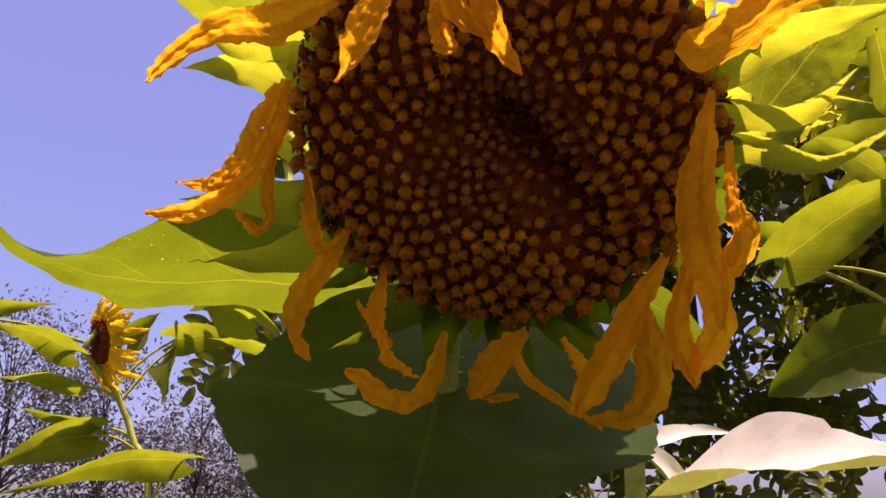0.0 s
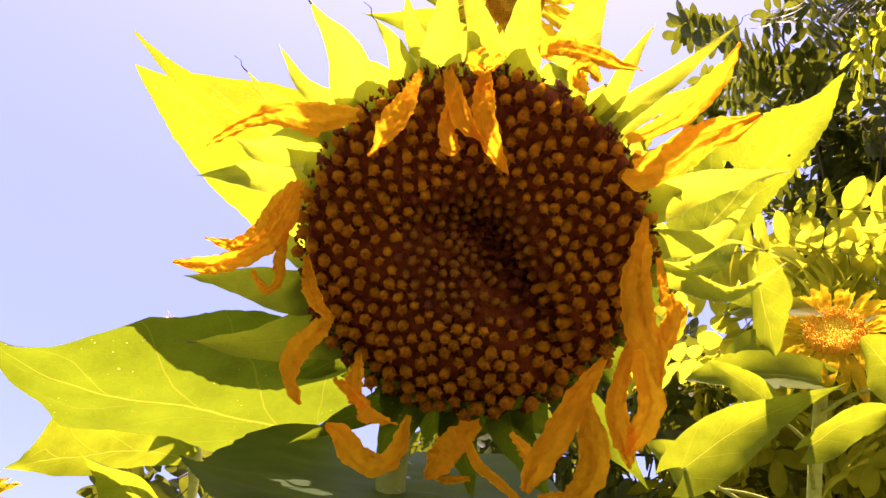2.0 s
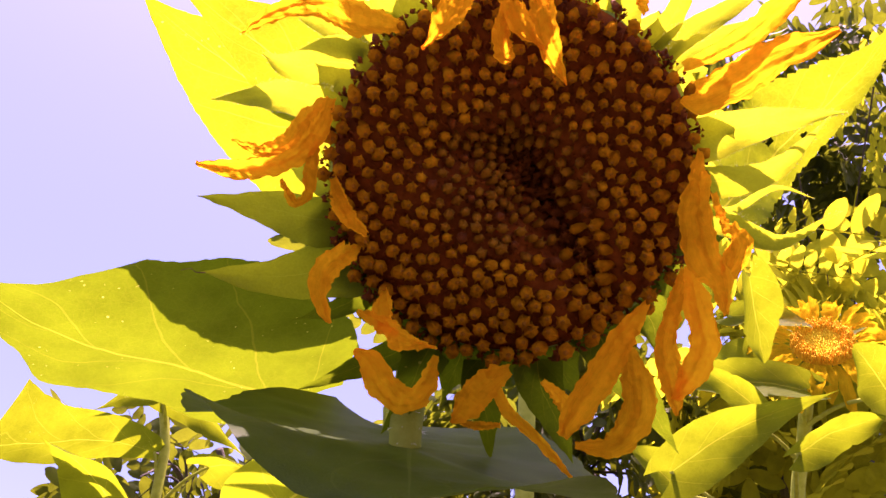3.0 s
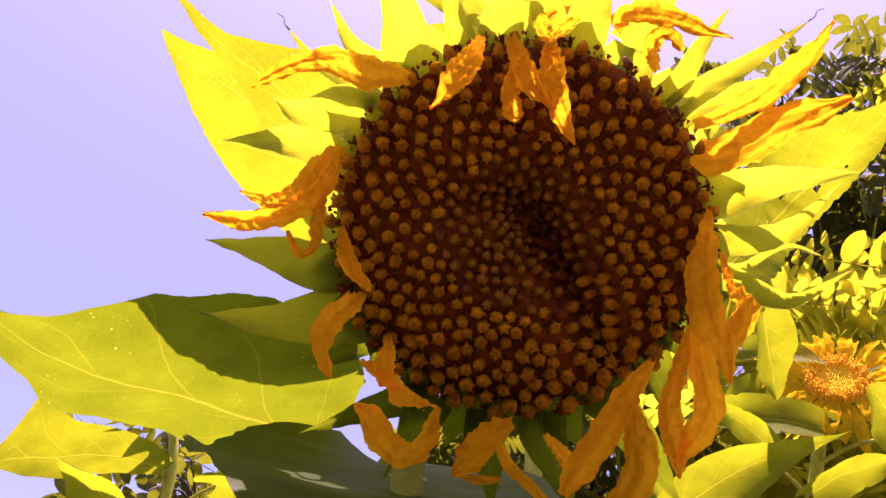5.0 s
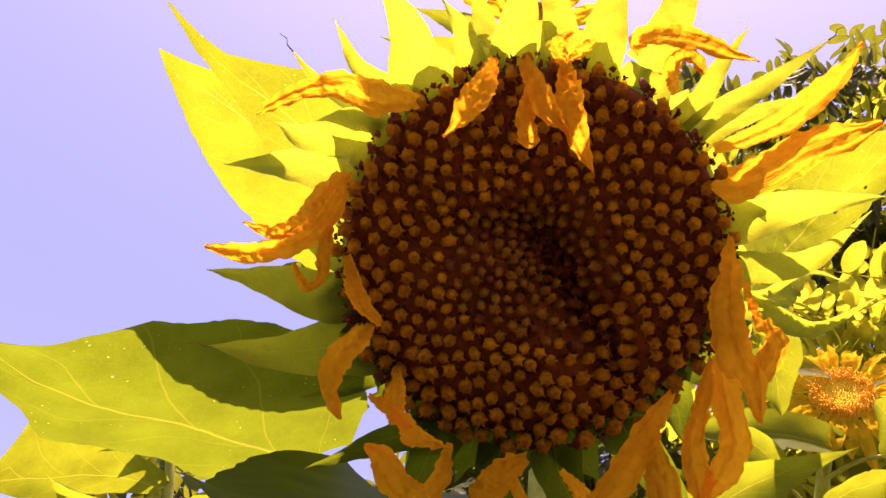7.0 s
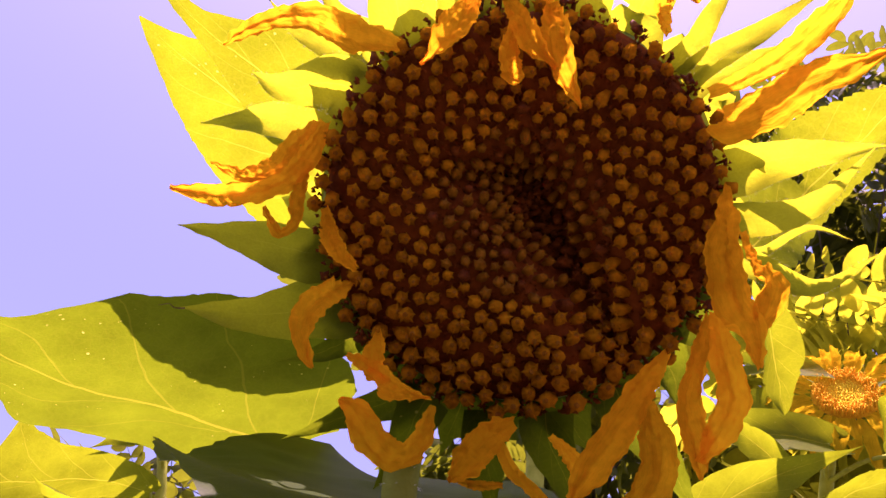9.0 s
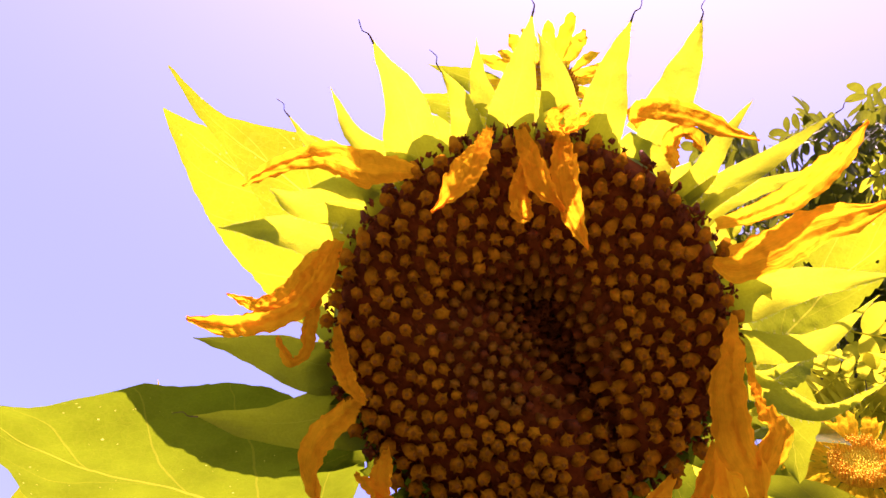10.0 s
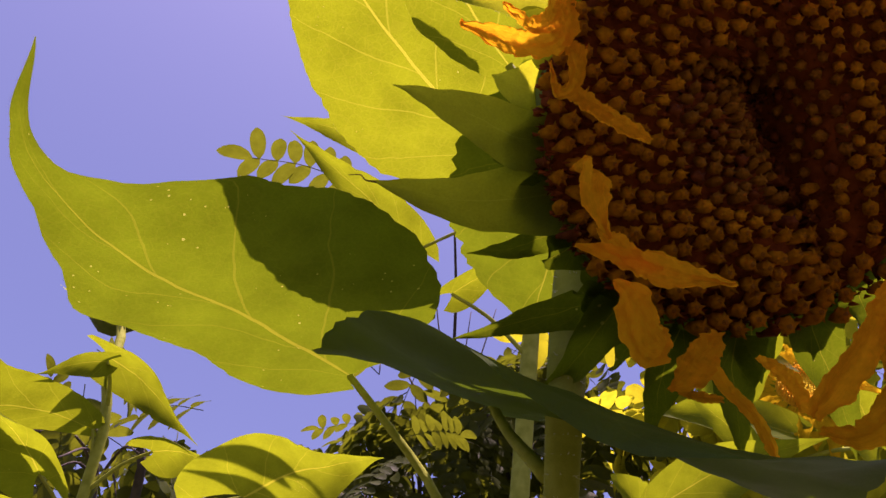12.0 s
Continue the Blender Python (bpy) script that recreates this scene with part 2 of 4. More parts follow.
def sheet_data(points, facing, half, profile, along=24, across=8, fold=0.0, curl=0.0, ripple=0.0, crumple=0.0, teeth=0.0, lobe=0.0, twist=0.0, seed=0.0, teeth_count=26, lower=1.0, outline=None, frill=0.0, rise=0.0, pleat=0.0, holes=()):
    """Vertices, faces and UVs of a thin sheet grown along a midrib. fold lifts the sides, curl rolls them, lobe sweeps the base back."""
    mid, tan, length = spline(points, along + 1)
    facing = np.array(facing, float)
    verts, uvs, faces = [], [], []
    for i in range(along + 1):
        s = i / along
        side = np.cross(tan[i], facing)
        side /= np.linalg.norm(side)
        up = np.cross(side, tan[i])
        a = twist * s
        side, up = math.cos(a) * side + math.sin(a) * up, math.cos(a) * up - math.sin(a) * side
        w = half * profile(s)
        saw = ((s * teeth_count) % 1.0) ** 2
        for j in range(across + 1):
            t = 2 * j / across - 1
            if outline:
                w = np.interp(s, *outline[0 if t > 0 else 1])
            reach = w * (1 - teeth * saw * abs(t) ** 6) * (lower if t < 0 else 1.0)
            roll = curl * t
            x = reach * (math.sin(roll) / curl if curl else t)
            z = reach * ((1 - math.cos(roll)) / curl if curl else 0.0) + fold * abs(t) ** 1.2 * w
            p = mid[i] + side * x + up * z - tan[i] * lobe * half * abs(t) ** 1.6 * (1 - s) ** 5
            if ripple:
                p = p + up * ripple * min(half, 4 * w) * abs(t) ** 2 * math.sin(9 * s + 2.3 * seed + (1.4 if t > 0 else 0))
            if rise:
                p = p + np.array((0.0, 0.0, rise * max(0.0, t) ** 1.2 * max(-0.5, min(1.0, 4.9 - 6.5 * s)) * min(1.0, w / 0.05)))
            if pleat:
                p = p + up * pleat * half * (math.cos(5.5 * t + 1.9 * seed + 2.5 * s) + 0.35 * math.cos(13 * t + 3.1 * seed - 1.8 * s)) * min(1.0, 3 * s)
            if frill:
                q = Vector((10 * s, 1.2 * t, 4.7 * seed))
                p = p + (up * noise.noise(q) + side * 0.35 * noise.noise(q * 1.9)) * frill * half * abs(t) ** 2 * min(1.0, 3 * s)
            if crumple:
                q = Vector(p) * (0.9 / half) + Vector((seed * 7.1, seed * 3.3, 0))
                p = p + (up * noise.noise(q * 1.6) + side * 0.5 * noise.noise(q * 2.4 + Vector((9, 0, 0))) + up * 0.4 * noise.noise(q * 4.5) + up * 0.22 * noise.noise(q * 9.0)) * crumple * half * min(1.0, 4 * s + 0.2)
            verts.append(p)
            uvs.append((t, s))
    for i in range(along):
        for j in range(across):
            k = i * (across + 1) + j
            s, t = (i + 0.5) / along, 2 * (j + 0.5) / across - 1
            if any(((s - a) / c) ** 2 + ((t - b) / d) ** 2 < 1 for a, b, c, d in holes):
                continue
            faces.append((k, k + 1, k + across + 2, k + across + 1))
    return verts, faces, uvs


def sheet(name, parent, mat, *args, label="", **kw):
    v, f, u = sheet_data(*args, **kw)
    return mesh_object(name, v, f, [mat], parent, u, label=label)


def tube_data(points, radii, count=24, sides=10, bumps=0.0):
    mid, tan, _ = spline(points, count + 1)
    radii = np.interp(np.linspace(0, 1, count + 1), np.linspace(0, 1, len(radii)), radii)
    side = np.cross(tan[0], (0.3, 0.9, 0.2))
    verts, faces, uvs = [], [], []
    for i in range(count + 1):
        side = side - tan[i] * (side @ tan[i])
        side /= np.linalg.norm(side)
        up = np.cross(tan[i], side)
        for j in range(sides):
            a = 2 * math.pi * j / sides
            r = radii[i] * (1 + bumps * math.sin(3 * a + i * 0.7))
            verts.append(mid[i] + r * (math.cos(a) * side + math.sin(a) * up))
            uvs.append((j / sides, i / count))
    for i in range(count):
        for j in range(sides):
            k, q = i * sides, (j + 1) % sides
            faces.append((k + j, k + q, k + sides + q, k + sides + j))
    faces.append(tuple(range(sides))[::-1])
    faces.append(tuple(range(count * sides, count * sides + sides)))
    return verts, faces, uvs


def tube(name, parent, mat, points, radii, label="", **kw):
    v, f, u = tube_data(points, radii, **kw)
    return mesh_object(name, v, f, [mat], parent, u, label=label)


def revolve_data(profile, sides=48, dent=None):
    verts, faces = [], []
    for r, z in profile:
        for j in range(sides):
            a = 2 * math.pi * j / sides
            x, y = r * math.cos(a), r * math.sin(a)
            verts.append((x, y, z + (dent(x, y) if dent else 0.0)))
    for i in range(len(profile) - 1):
        for j in range(sides):
            q = (j + 1) % sides
            faces.append((i * sides + j, i * sides + q, (i + 1) * sides + q, (i + 1) * sides + j))
    return verts, faces


def thing(name, place, label, category, group="", kind=""):
    ob = new(name)
    ob.empty_display_size = 0.05
    ob.location = place
    return tagged(ob, label, category, group, kind)


# ---- ground ----
def build_ground():
    size, n = 400.0, 80
    v, f = [], []
    for i in range(n + 1):
        for j in range(n + 1):
            x, y = ((2 * i / n - 1) ** 3) * size, ((2 * j / n - 1) ** 3) * size
            v.append((x, y, 0.05 * noise.noise(Vector((x, y, 0)) * 0.8) - 0.03))
    for i in range(n):
        for j in range(n):
            k = i * (n + 1) + j
            f.append((k, k + n + 1, k + n + 2, k + 1))
    tagged(mesh_object("ground", v, f, [SOIL]), "dark garden soil with low weeds", "ground", kind="structure")


build_ground()

# ---- the near sunflower ----
RIM = 0.079
HEAD = Matrix.Identity(4)
for column, axis in enumerate(((0.973, -0.231, 0.000), (-0.179, -0.752, 0.634), (-0.147, -0.617, -0.773), (0.021, 0.260, 1.736))):
    for row in range(3):
        HEAD[row][column] = axis[row]
plant = thing("sunflower", (0.05, 0.40, 0.0), "large nodding sunflower with a dark seed disc and wilted orange petals", "sunflower", "sunflowers")
ROOT = Matrix.Translation((-0.05, -0.40, 0.0))


def crease_way(x, y):
    """How far along the disc's crease a place lies, and how far beside it."""
    x -= 0.008
    return x * 0.53 - y * 0.85, x * 0.85 + y * 0.53


def step(v):
    return 1 / (1 + math.exp(-max(-40.0, min(40.0, v))))


def dent(x, y):
    """The disc's face: a shallow bowl, a deep crease from its middle to the lower side, and a raised lobe beside it with a valley over it."""
    r = math.hypot(x, y)
    along, off = crease_way(x, y)
    inside = max(0.0, 1 - (r / 0.078) ** 2)
    crease = -0.027 * math.exp(-((off / 0.0105) ** 2)) * step((along + 0.016) / 0.005) * inside
    lobe = 0.007 * step((0.008 - y) / 0.004) * step(-off / 0.006) * inside
    valley = -0.010 * math.exp(-(((y - 0.014) / 0.007) ** 2)) * step(-x / 0.006) * max(0.0, 1 + min(0.0, x) / 0.055)
    bowl = -0.0024 * math.cos(min(r / RIM, 1.0) * math.pi * 1.1) - 0.004 * math.exp(-((r / 0.022) ** 2))
    return crease + lobe + valley + bowl - 0.003 * (r / RIM) ** 4


head_profile = [(0.0005, 0.0), *((0.003 * k, 0.0) for k in range(1, 22)), (0.067, -0.001), (0.072, -0.003), (0.0755, -0.010)]
v, f = revolve_data(head_profile, 96, dent)
head = mesh_object("flower_head", v, f, [CHAFF], plant, label="dark maroon seed disc")
head.matrix_local = ROOT @ HEAD
v, f = revolve_data([(0.0755, -0.010), (0.078, -0.014), (0.077, -0.022), (0.068, -0.030), (0.048, -0.038), (0.028, -0.046), (0.017, -0.056), (0.013, -0.066)], 48)
mesh_object("calyx", v, f, [CALYX], head, label="green swollen back of the head")


def floret_data(kind):
    """A disc floret: a tan swollen tube that narrows to a small maroon five-toothed mouth. Axis z, about 7 mm high."""
    rnd = random.Random(kind)
    rings = [(0.0014, -0.002), (0.0019, 0.0008), (0.0024, 0.0030), (0.0025, 0.0046), (0.0021, 0.0058), (0.0014, 0.0066), (0.0009, 0.0073), (0.0004, 0.0076)]
    if kind >= 6:
        rings = [(r * 0.6, z) for r, z in rings]
    sides = 9
    verts, faces, slots = [], [], []
    lean_x, lean_y = rnd.uniform(-0.0013, 0.0013), rnd.uniform(-0.0013, 0.0013)
    square = rnd.uniform(0.04, 0.12)
    for r, z in rings:
        for j in range(sides):
            a = 2 * math.pi * j / sides
            rr = r * rnd.uniform(0.88, 1.12) * (1 + square * math.cos(4 * a))
            verts.append((rr * math.cos(a) + lean_x * z / 0.006, rr * math.sin(a) + lean_y * z / 0.006, z + rnd.uniform(-0.0003, 0.0003)))
    for i in range(len(rings) - 1):
        for j in range(sides):
            q = (j + 1) % sides
            faces.append((i * sides + j, i * sides + q, (i + 1) * sides + q, (i + 1) * sides + j))
            slots.append(0 if i < 6 else 1)
    faces.append(tuple(range((len(rings) - 1) * sides, len(rings) * sides)))
    slots.append(1)
    for j in range(5):
        a = 2 * math.pi * (j + 0.4 * rnd.random()) / 5
        c, s = math.cos(a), math.sin(a)
        spread, lift = rnd.uniform(0.0024, 0.0038), rnd.uniform(0.0052, 0.0080) + (0.0015 if kind >= 6 else 0.0)
        k = len(verts)
        ox, oy = lean_x, lean_y
        verts += [(ox + 0.0015 * c - 0.0009 * s, oy + 0.0015 * s + 0.0009 * c, 0.0058), (ox + 0.0015 * c + 0.0009 * s, oy + 0.0015 * s - 0.0009 * c, 0.0058), (ox + spread * c, oy + spread * s, lift), (ox + 0.0011 * c, oy + 0.0011 * s, 0.0071)]
        faces += [(k, k + 1, k + 2), (k + 1, k + 3, k + 2), (k + 3, k, k + 2)]
        slots += [0, 0, 0]
    return verts, faces, slots


FLORETS = []
for kind in range(8):
    v, f, s = floret_data(kind)
    me = bpy.data.meshes.new("floret")
    me.from_pydata(v, [], f)
    me.materials.append(FLORET if kind < 6 else MAROON)
    me.materials.append(MOUTH)
    me.polygons.foreach_set("material_index", s)
    me.polygons.foreach_set("use_smooth", [k == 0 for k in s])
    FLORETS.append((me, np.array(v), f, s))


def floret_places():
    """Places on a sunflower spiral, closer together towards the middle."""
    total = 494
    rnd = random.Random(5)
    for k in range(total):
        share = (k + 0.5) / total
        r = 0.0795 * share ** 0.75
        a = k * 2.399963 + 0.4
        x, y = r * math.cos(a) + rnd.uniform(-0.0005, 0.0005), r * math.sin(a) + rnd.uniform(-0.0005, 0.0005)
        lean = 0.62 * (r / 0.08) - 0.12 + rnd.uniform(-0.22, 0.22) * (1.5 - r / 0.08)
        a += rnd.uniform(-0.35, 0.35)
        size = (0.60 + 0.44 * (r / 0.08)) * rnd.uniform(0.86, 1.12) * (1.08 - 1.5 * y)
        slope_x, slope_y = (dent(x + 0.002, y) - dent(x - 0.002, y)) / 0.004, (dent(x, y + 0.002) - dent(x, y - 0.002)) / 0.004
        axis = Vector((-math.cos(a) * math.sin(lean) - 0.6 * slope_x, -math.sin(a) * math.sin(lean) - 0.6 * slope_y, math.cos(lean))).normalized()
        turn = axis.to_track_quat("Z", "Y").to_matrix().to_4x4() @ Matrix.Rotation(rnd.uniform(0, 6.28), 4, "Z")
        yield k, Matrix.Translation((x, y, dent(x, y) + 0.0005)) @ turn @ Matrix.Scale(size, 4), share


def build_florets():
    verts, faces, slots = [], [], []
    for k, m, share in floret_places():
        at_x, at_y = m.translation.x, m.translation.y
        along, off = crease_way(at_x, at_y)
        # florets down in the crease turn maroon: its shade painted as colour
        crease_shade = abs(off) < 0.0065 and -0.014 < along < 0.05
        me, base, f, s = FLORETS[6 + k % 2 if (share > 0.96 and k % 10 < 5) or (crease_shade and k % 4) else k % 6]
        if crease_shade:
            m = m @ Matrix.Scale(1.15, 4)
        if k >= 190:
            ob = new("floret", me)
            ob.parent = head
            ob.matrix_local = m
        else:
            at = len(verts)
            verts += [m @ Vector(p) for p in base]
            faces += [tuple(i + at for i in face) for face in f]
            slots += [1 if k < 8 or crease_shade or (k * 7) % 9 < 1 else 0 if k < 150 else 2 for i in s]
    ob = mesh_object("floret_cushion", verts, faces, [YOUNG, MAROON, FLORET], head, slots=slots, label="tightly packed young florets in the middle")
    ob["kind"] = "stuff"
    # dried dark florets standing out all round the rim
    rnd = random.Random(23)
    verts, faces = [], []
    for k in range(66):
        a = 2 * math.pi * (k + rnd.uniform(-0.6, 0.6)) / 66
        lean = rnd.uniform(0.5, 1.3)
        r = rnd.uniform(0.0725, 0.0755)
        x, y = r * math.cos(a), r * math.sin(a)
        axis = Vector((math.cos(a) * math.sin(lean), math.sin(a) * math.sin(lean), math.cos(lean)))
        m = Matrix.Translation((x, y, dent(x, y) - 0.003 - 1.2 * (r - 0.0725))) @ axis.to_track_quat("Z", "Y").to_matrix().to_4x4() @ Matrix.Rotation(rnd.uniform(0, 6.28), 4, "Z") @ Matrix.Scale(rnd.uniform(0.45, 0.75), 4)
        me, base, f, s = FLORETS[6 + k % 2]
        at = len(verts)
        verts += [m @ Vector(p) for p in base]
        faces += [tuple(i + at for i in face) for face in f]
    ob = mesh_object("dried_rim", verts, faces, [MAROON], head, smooth=False, label="dried dark florets round the rim")
    ob["kind"] = "stuff"
    # pointed chaff scales between the florets
    rnd = random.Random(11)
    verts, faces = [], []
    for k in range(2800):
        r, a = 0.079 * math.sqrt(rnd.random()), rnd.uniform(0, 6.2832)
        x, y = r * math.cos(a), r * math.sin(a)
        z, h, w = dent(x, y), rnd.uniform(0.0025, 0.0068), rnd.uniform(0.0006, 0.0013)
        at = len(verts)
        b = rnd.uniform(0, 6.28)
        for j in range(3):
            verts.append((x + w * math.cos(b + 2.1 * j), y + w * math.sin(b + 2.1 * j), z - 0.001))
        verts.append((x - 0.002 * math.cos(a) + rnd.uniform(-0.001, 0.001), y - 0.002 * math.sin(a), z + h))
        faces += [(at, at + 1, at + 3), (at + 1, at + 2, at + 3), (at + 2, at, at + 3)]
    ob = mesh_object("chaff", verts, faces, [CHAFF, MAROON], head, slots=[(k // 3) % 2 for k in range(len(faces))])
    ob["kind"] = "stuff"


build_florets()

petal_seed = itertools.count(1)


def petal(crumple, curl, *way):
    """A wilted petal: crumpling, curl, and points of its midrib in mm in the head's frame (right, up, out of the disc) with half its width there."""
    i = next(petal_seed)
    mid = [(a / 1000, b / 1000, c / 1000) for a, b, c, _ in way]
    run = np.r_[0, np.cumsum([math.dist(p, q) for p, q in zip(mid, mid[1:])])]
    wide = [w / 1000 for *_, w in way]
    edge = (run / run[-1], wide)
    sheet("petal", head, PETAL, mid, (0.0, 0.16, 0.98), 0.55 * max(wide) + 0.0015, petal_profile, along=80, across=18, outline=(edge, edge), curl=curl, pleat=0.13, crumple=2.0 * crumple, frill=0.55, ripple=0.15, twist=1.2 * crumple * math.sin(i * 1.7), seed=i + 1.0)


petal(0.14, 0.7, (-44.0, 59.7, 0, 1.9), (-52.6, 60.3, 18, 5.2), (-59.7, 60.9, 32, 6.9), (-67.6, 64.0, 42, 5.5), (-76.1, 63.1, 50, 3.6), (-84.1, 59.4, 55, 2.8), (-92.4, 54.6, 57, 0.4))
petal(0.16, 0.8, (-73.7, 31.9, -2, 2.2), (-76.2, 19.9, 16, 5.3), (-81.0, 12.4, 32, 4.8), (-90.7, 8.9, 44, 4.4), (-100.6, 9.3, 52, 3.7), (-110.8, 11.7, 55, 0.8))
petal(0.2, 0.9, (-76.0, 32.4, 2, 1.7), (-79.8, 24.6, 20, 3.6), (-84.0, 17.2, 35, 4.2), (-90.3, 15.0, 45, 3.2), (-99.4, 19.4, 50, 0.4))
petal(0.18, 0.9, (-77.2, 16.8, 12, 1.7), (-74.4, 8.2, 38, 3.4), (-74.8, 0.2, 43, 2.2), (-79.1, -3.1, 45, 1.8), (-83.3, 5.4, 48, 0.8))
petal(0.16, 0.8, (-71.8, 1.1, 8, 1.7), (-66.2, -4.6, 28, 3.7), (-59.3, -9.3, 45, 3.4), (-52.5, -12.6, 55, 1.3))
petal(0.14, 0.8, (-62.5, -26.7, 4, 1.6), (-63.1, -23.9, 35, 4.6), (-66.5, -24.7, 55, 5.3), (-67.2, -31.1, 65, 4.3), (-63.1, -39.7, 71, 0.5))
petal(0.14, 0.6, (-61.1, -49.6, 22, 0.7), (-51.8, -48.6, 38, 3.1), (-40.6, -48.2, 58, 5.2), (-27.4, -46.5, 74, 0.3))
petal(0.14, 0.7, (-51.6, -43.9, 10, 1.1), (-50.1, -46.1, 28, 4.6), (-46.8, -48.8, 42, 3.4), (-41.0, -48.7, 55, 1.6))
petal(0.16, 0.7, (-30.0, -68.3, 20, 1.3), (-33.2, -73.2, 40, 4.4), (-39.9, -73.8, 52, 5.5), (-46.8, -65.4, 58, 6.6), (-51.3, -56.5, 60, 5.3), (-56.8, -52.6, 60, 0.7))
petal(0.16, 0.7, (-0.3, -77.2, 10, 2.4), (-9.3, -78.4, 22, 6.8), (-17.5, -85.4, 30, 6.4), (-23.3, -91.8, 32, 0.8))
petal(0.12, 0.8, (-5.7, -84.4, 14, 2.6), (-0.7, -91.0, 22, 2.8), (8.5, -98.0, 25, 2.5), (16.2, -106.6, 25, 2.3), (26.0, -119.4, 22, 0.8))
petal(0.12, 0.8, (-19.9, -92.1, 30, 1.0), (-12.5, -92.4, 32, 2.2), (-4.2, -92.9, 30, 1.0))
petal(0.14, 0.7, (54.7, -48.1, 8, 1.3), (43.5, -55.9, 26, 5.4), (33.8, -65.9, 38, 6.9), (24.0, -79.1, 44, 6.2), (18.3, -89.9, 46, 1.9))
petal(0.14, 0.7, (46.3, -62.8, 22, 2.0), (46.5, -71.5, 36, 6.7), (45.8, -83.4, 42, 6.9), (37.6, -94.4, 42, 4.9), (23.7, -95.3, 42, 1.5))
petal(0.18, 0.8, (13.7, -81.9, 10, 1.3), (20.4, -85.3, 22, 3.6), (25.0, -93.0, 30, 3.6))
petal(0.14, 0.7, (68.2, -33.5, 12, 2.5), (58.2, -46.2, 34, 4.3), (54.9, -57.5, 42, 4.7), (58.2, -68.6, 44, 5.4), (60.5, -81.4, 44, 0.7))
petal(0.14, 0.7, (68.8, -31.2, 16, 2.5), (66.9, -41.5, 36, 5.5), (68.2, -54.5, 44, 5.4), (63.3, -66.6, 45, 5.1), (58.8, -74.6, 45, 1.2))
petal(0.14, 0.6, (71.6, 13.3, 8, 1.4), (66.0, 3.7, 28, 3.9), (62.3, -7.4, 42, 6.1), (62.5, -19.1, 52, 7.0), (65.8, -26.2, 62, 4.9), (65.2, -33.3, 75, 1.2))
petal(0.13, 1.0, (75.5, -2.1, 16, 1.4), (72.7, -9.7, 42, 2.9), (74.1, -13.1, 54, 5.1), (71.7, -19.5, 58, 5.2), (68.8, -25.9, 60, 2.1))
petal(0.12, 0.6, (62.4, 33.4, 12, 1.4), (65.7, 34.2, 28, 6.5), (76.4, 39.8, 32, 7.6), (86.3, 47.9, 36, 6.7), (95.5, 52.0, 42, 4.9), (104.2, 57.1, 46, 0.7))
petal(0.11, 0.7, (64.3, 45.2, 4, 2.0), (71.9, 49.4, 15, 3.3), (81.2, 55.9, 24, 4.8), (88.7, 64.7, 30, 5.0), (93.9, 72.9, 36, 3.5), (98.1, 81.5, 40, 0.3))
petal(0.12, 0.7, (34.2, 78.6, 6, 1.6), (32.0, 82.9, 20, 4.2), (39.3, 82.1, 36, 4.2), (47.2, 79.4, 46, 3.7), (53.9, 76.1, 52, 2.7), (61.8, 74.1, 56, 0.3))
petal(0.2, 0.9, (48.3, 64.9, 5, 1.4), (42.6, 70.8, 20, 3.5), (41.4, 74.7, 33, 3.4), (44.9, 75.8, 40, 2.7), (48.9, 70.3, 43, 1.6))
petal(0.12, 0.8, (-7.9, 76.3, 5, 2.1), (-3.9, 66.4, 28, 4.3), (-0.0, 57.5, 40, 4.3), (7.1, 50.5, 46, 0.5))
petal(0.12, 0.8, (7.6, 75.2, 8, 2.2), (7.2, 63.8, 32, 5.0), (8.2, 54.8, 42, 4.6), (10.8, 47.5, 44, 3.8), (15.3, 38.2, 44, 0.4))
petal(0.18, 0.8, (-5.9, 64.7, 26, 1.7), (-7.2, 55.4, 36, 3.6), (-5.9, 49.1, 38, 4.0), (-3.0, 46.7, 38, 1.3))
petal(0.22, 0.9, (6.5, 73.9, 14, 1.4), (3.8, 79.6, 22, 3.5), (7.9, 84.5, 26, 0.9))
petal(0.22, 0.9, (7.5, 75.7, 15, 1.4), (11.3, 78.7, 25, 3.2), (16.0, 81.7, 30, 0.9))
petal(0.16, 0.8, (-18.5, 76.5, 4, 1.2), (-19.2, 69.7, 40, 2.7), (-22.5, 62.8, 52, 5.6), (-26.0, 57.2, 60, 4.9), (-29.8, 52.2, 63, 1.7), (-32.9, 49.4, 64, 0.3))


def edge_hair(name, parent, sheets, reach, step):
    """Short pale bristles along the edges of thin sheets, given with the number of their vertices across."""
    rnd = random.Random(19)
    verts, faces = [], []
    for ob, across in sheets:
        p = np.array([tuple(q.co) for q in ob.data.vertices]).reshape(-1, across + 1, 3)
        for edge, inner in ((p[:, 0], p[:, 1]), (p[:, -1], p[:, -2])):
            for i in range(2, len(edge) - 1):
                span = edge[i + 1] - edge[i]
                size = np.linalg.norm(span)
                for k in range(max(1, int(size / step))):
                    foot = edge[i] + span * rnd.random()
                    out = edge[i] - inner[i]
                    out = out / (np.linalg.norm(out) + 1e-9) + 0.5 * span / (size + 1e-9) + np.array([rnd.gauss(0, 0.35) for _ in range(3)])
                    wide = 0.00005 * span / (size + 1e-9)
                    at = len(verts)
                    verts += [foot - wide, foot + wide, foot + out * reach * rnd.uniform(0.6, 1.2)]
                    faces.append((at, at + 1, at + 2))
    ob = mesh_object(name, verts, faces, [HAIR], parent, label="short white bristles")
    ob["kind"] = "stuff"


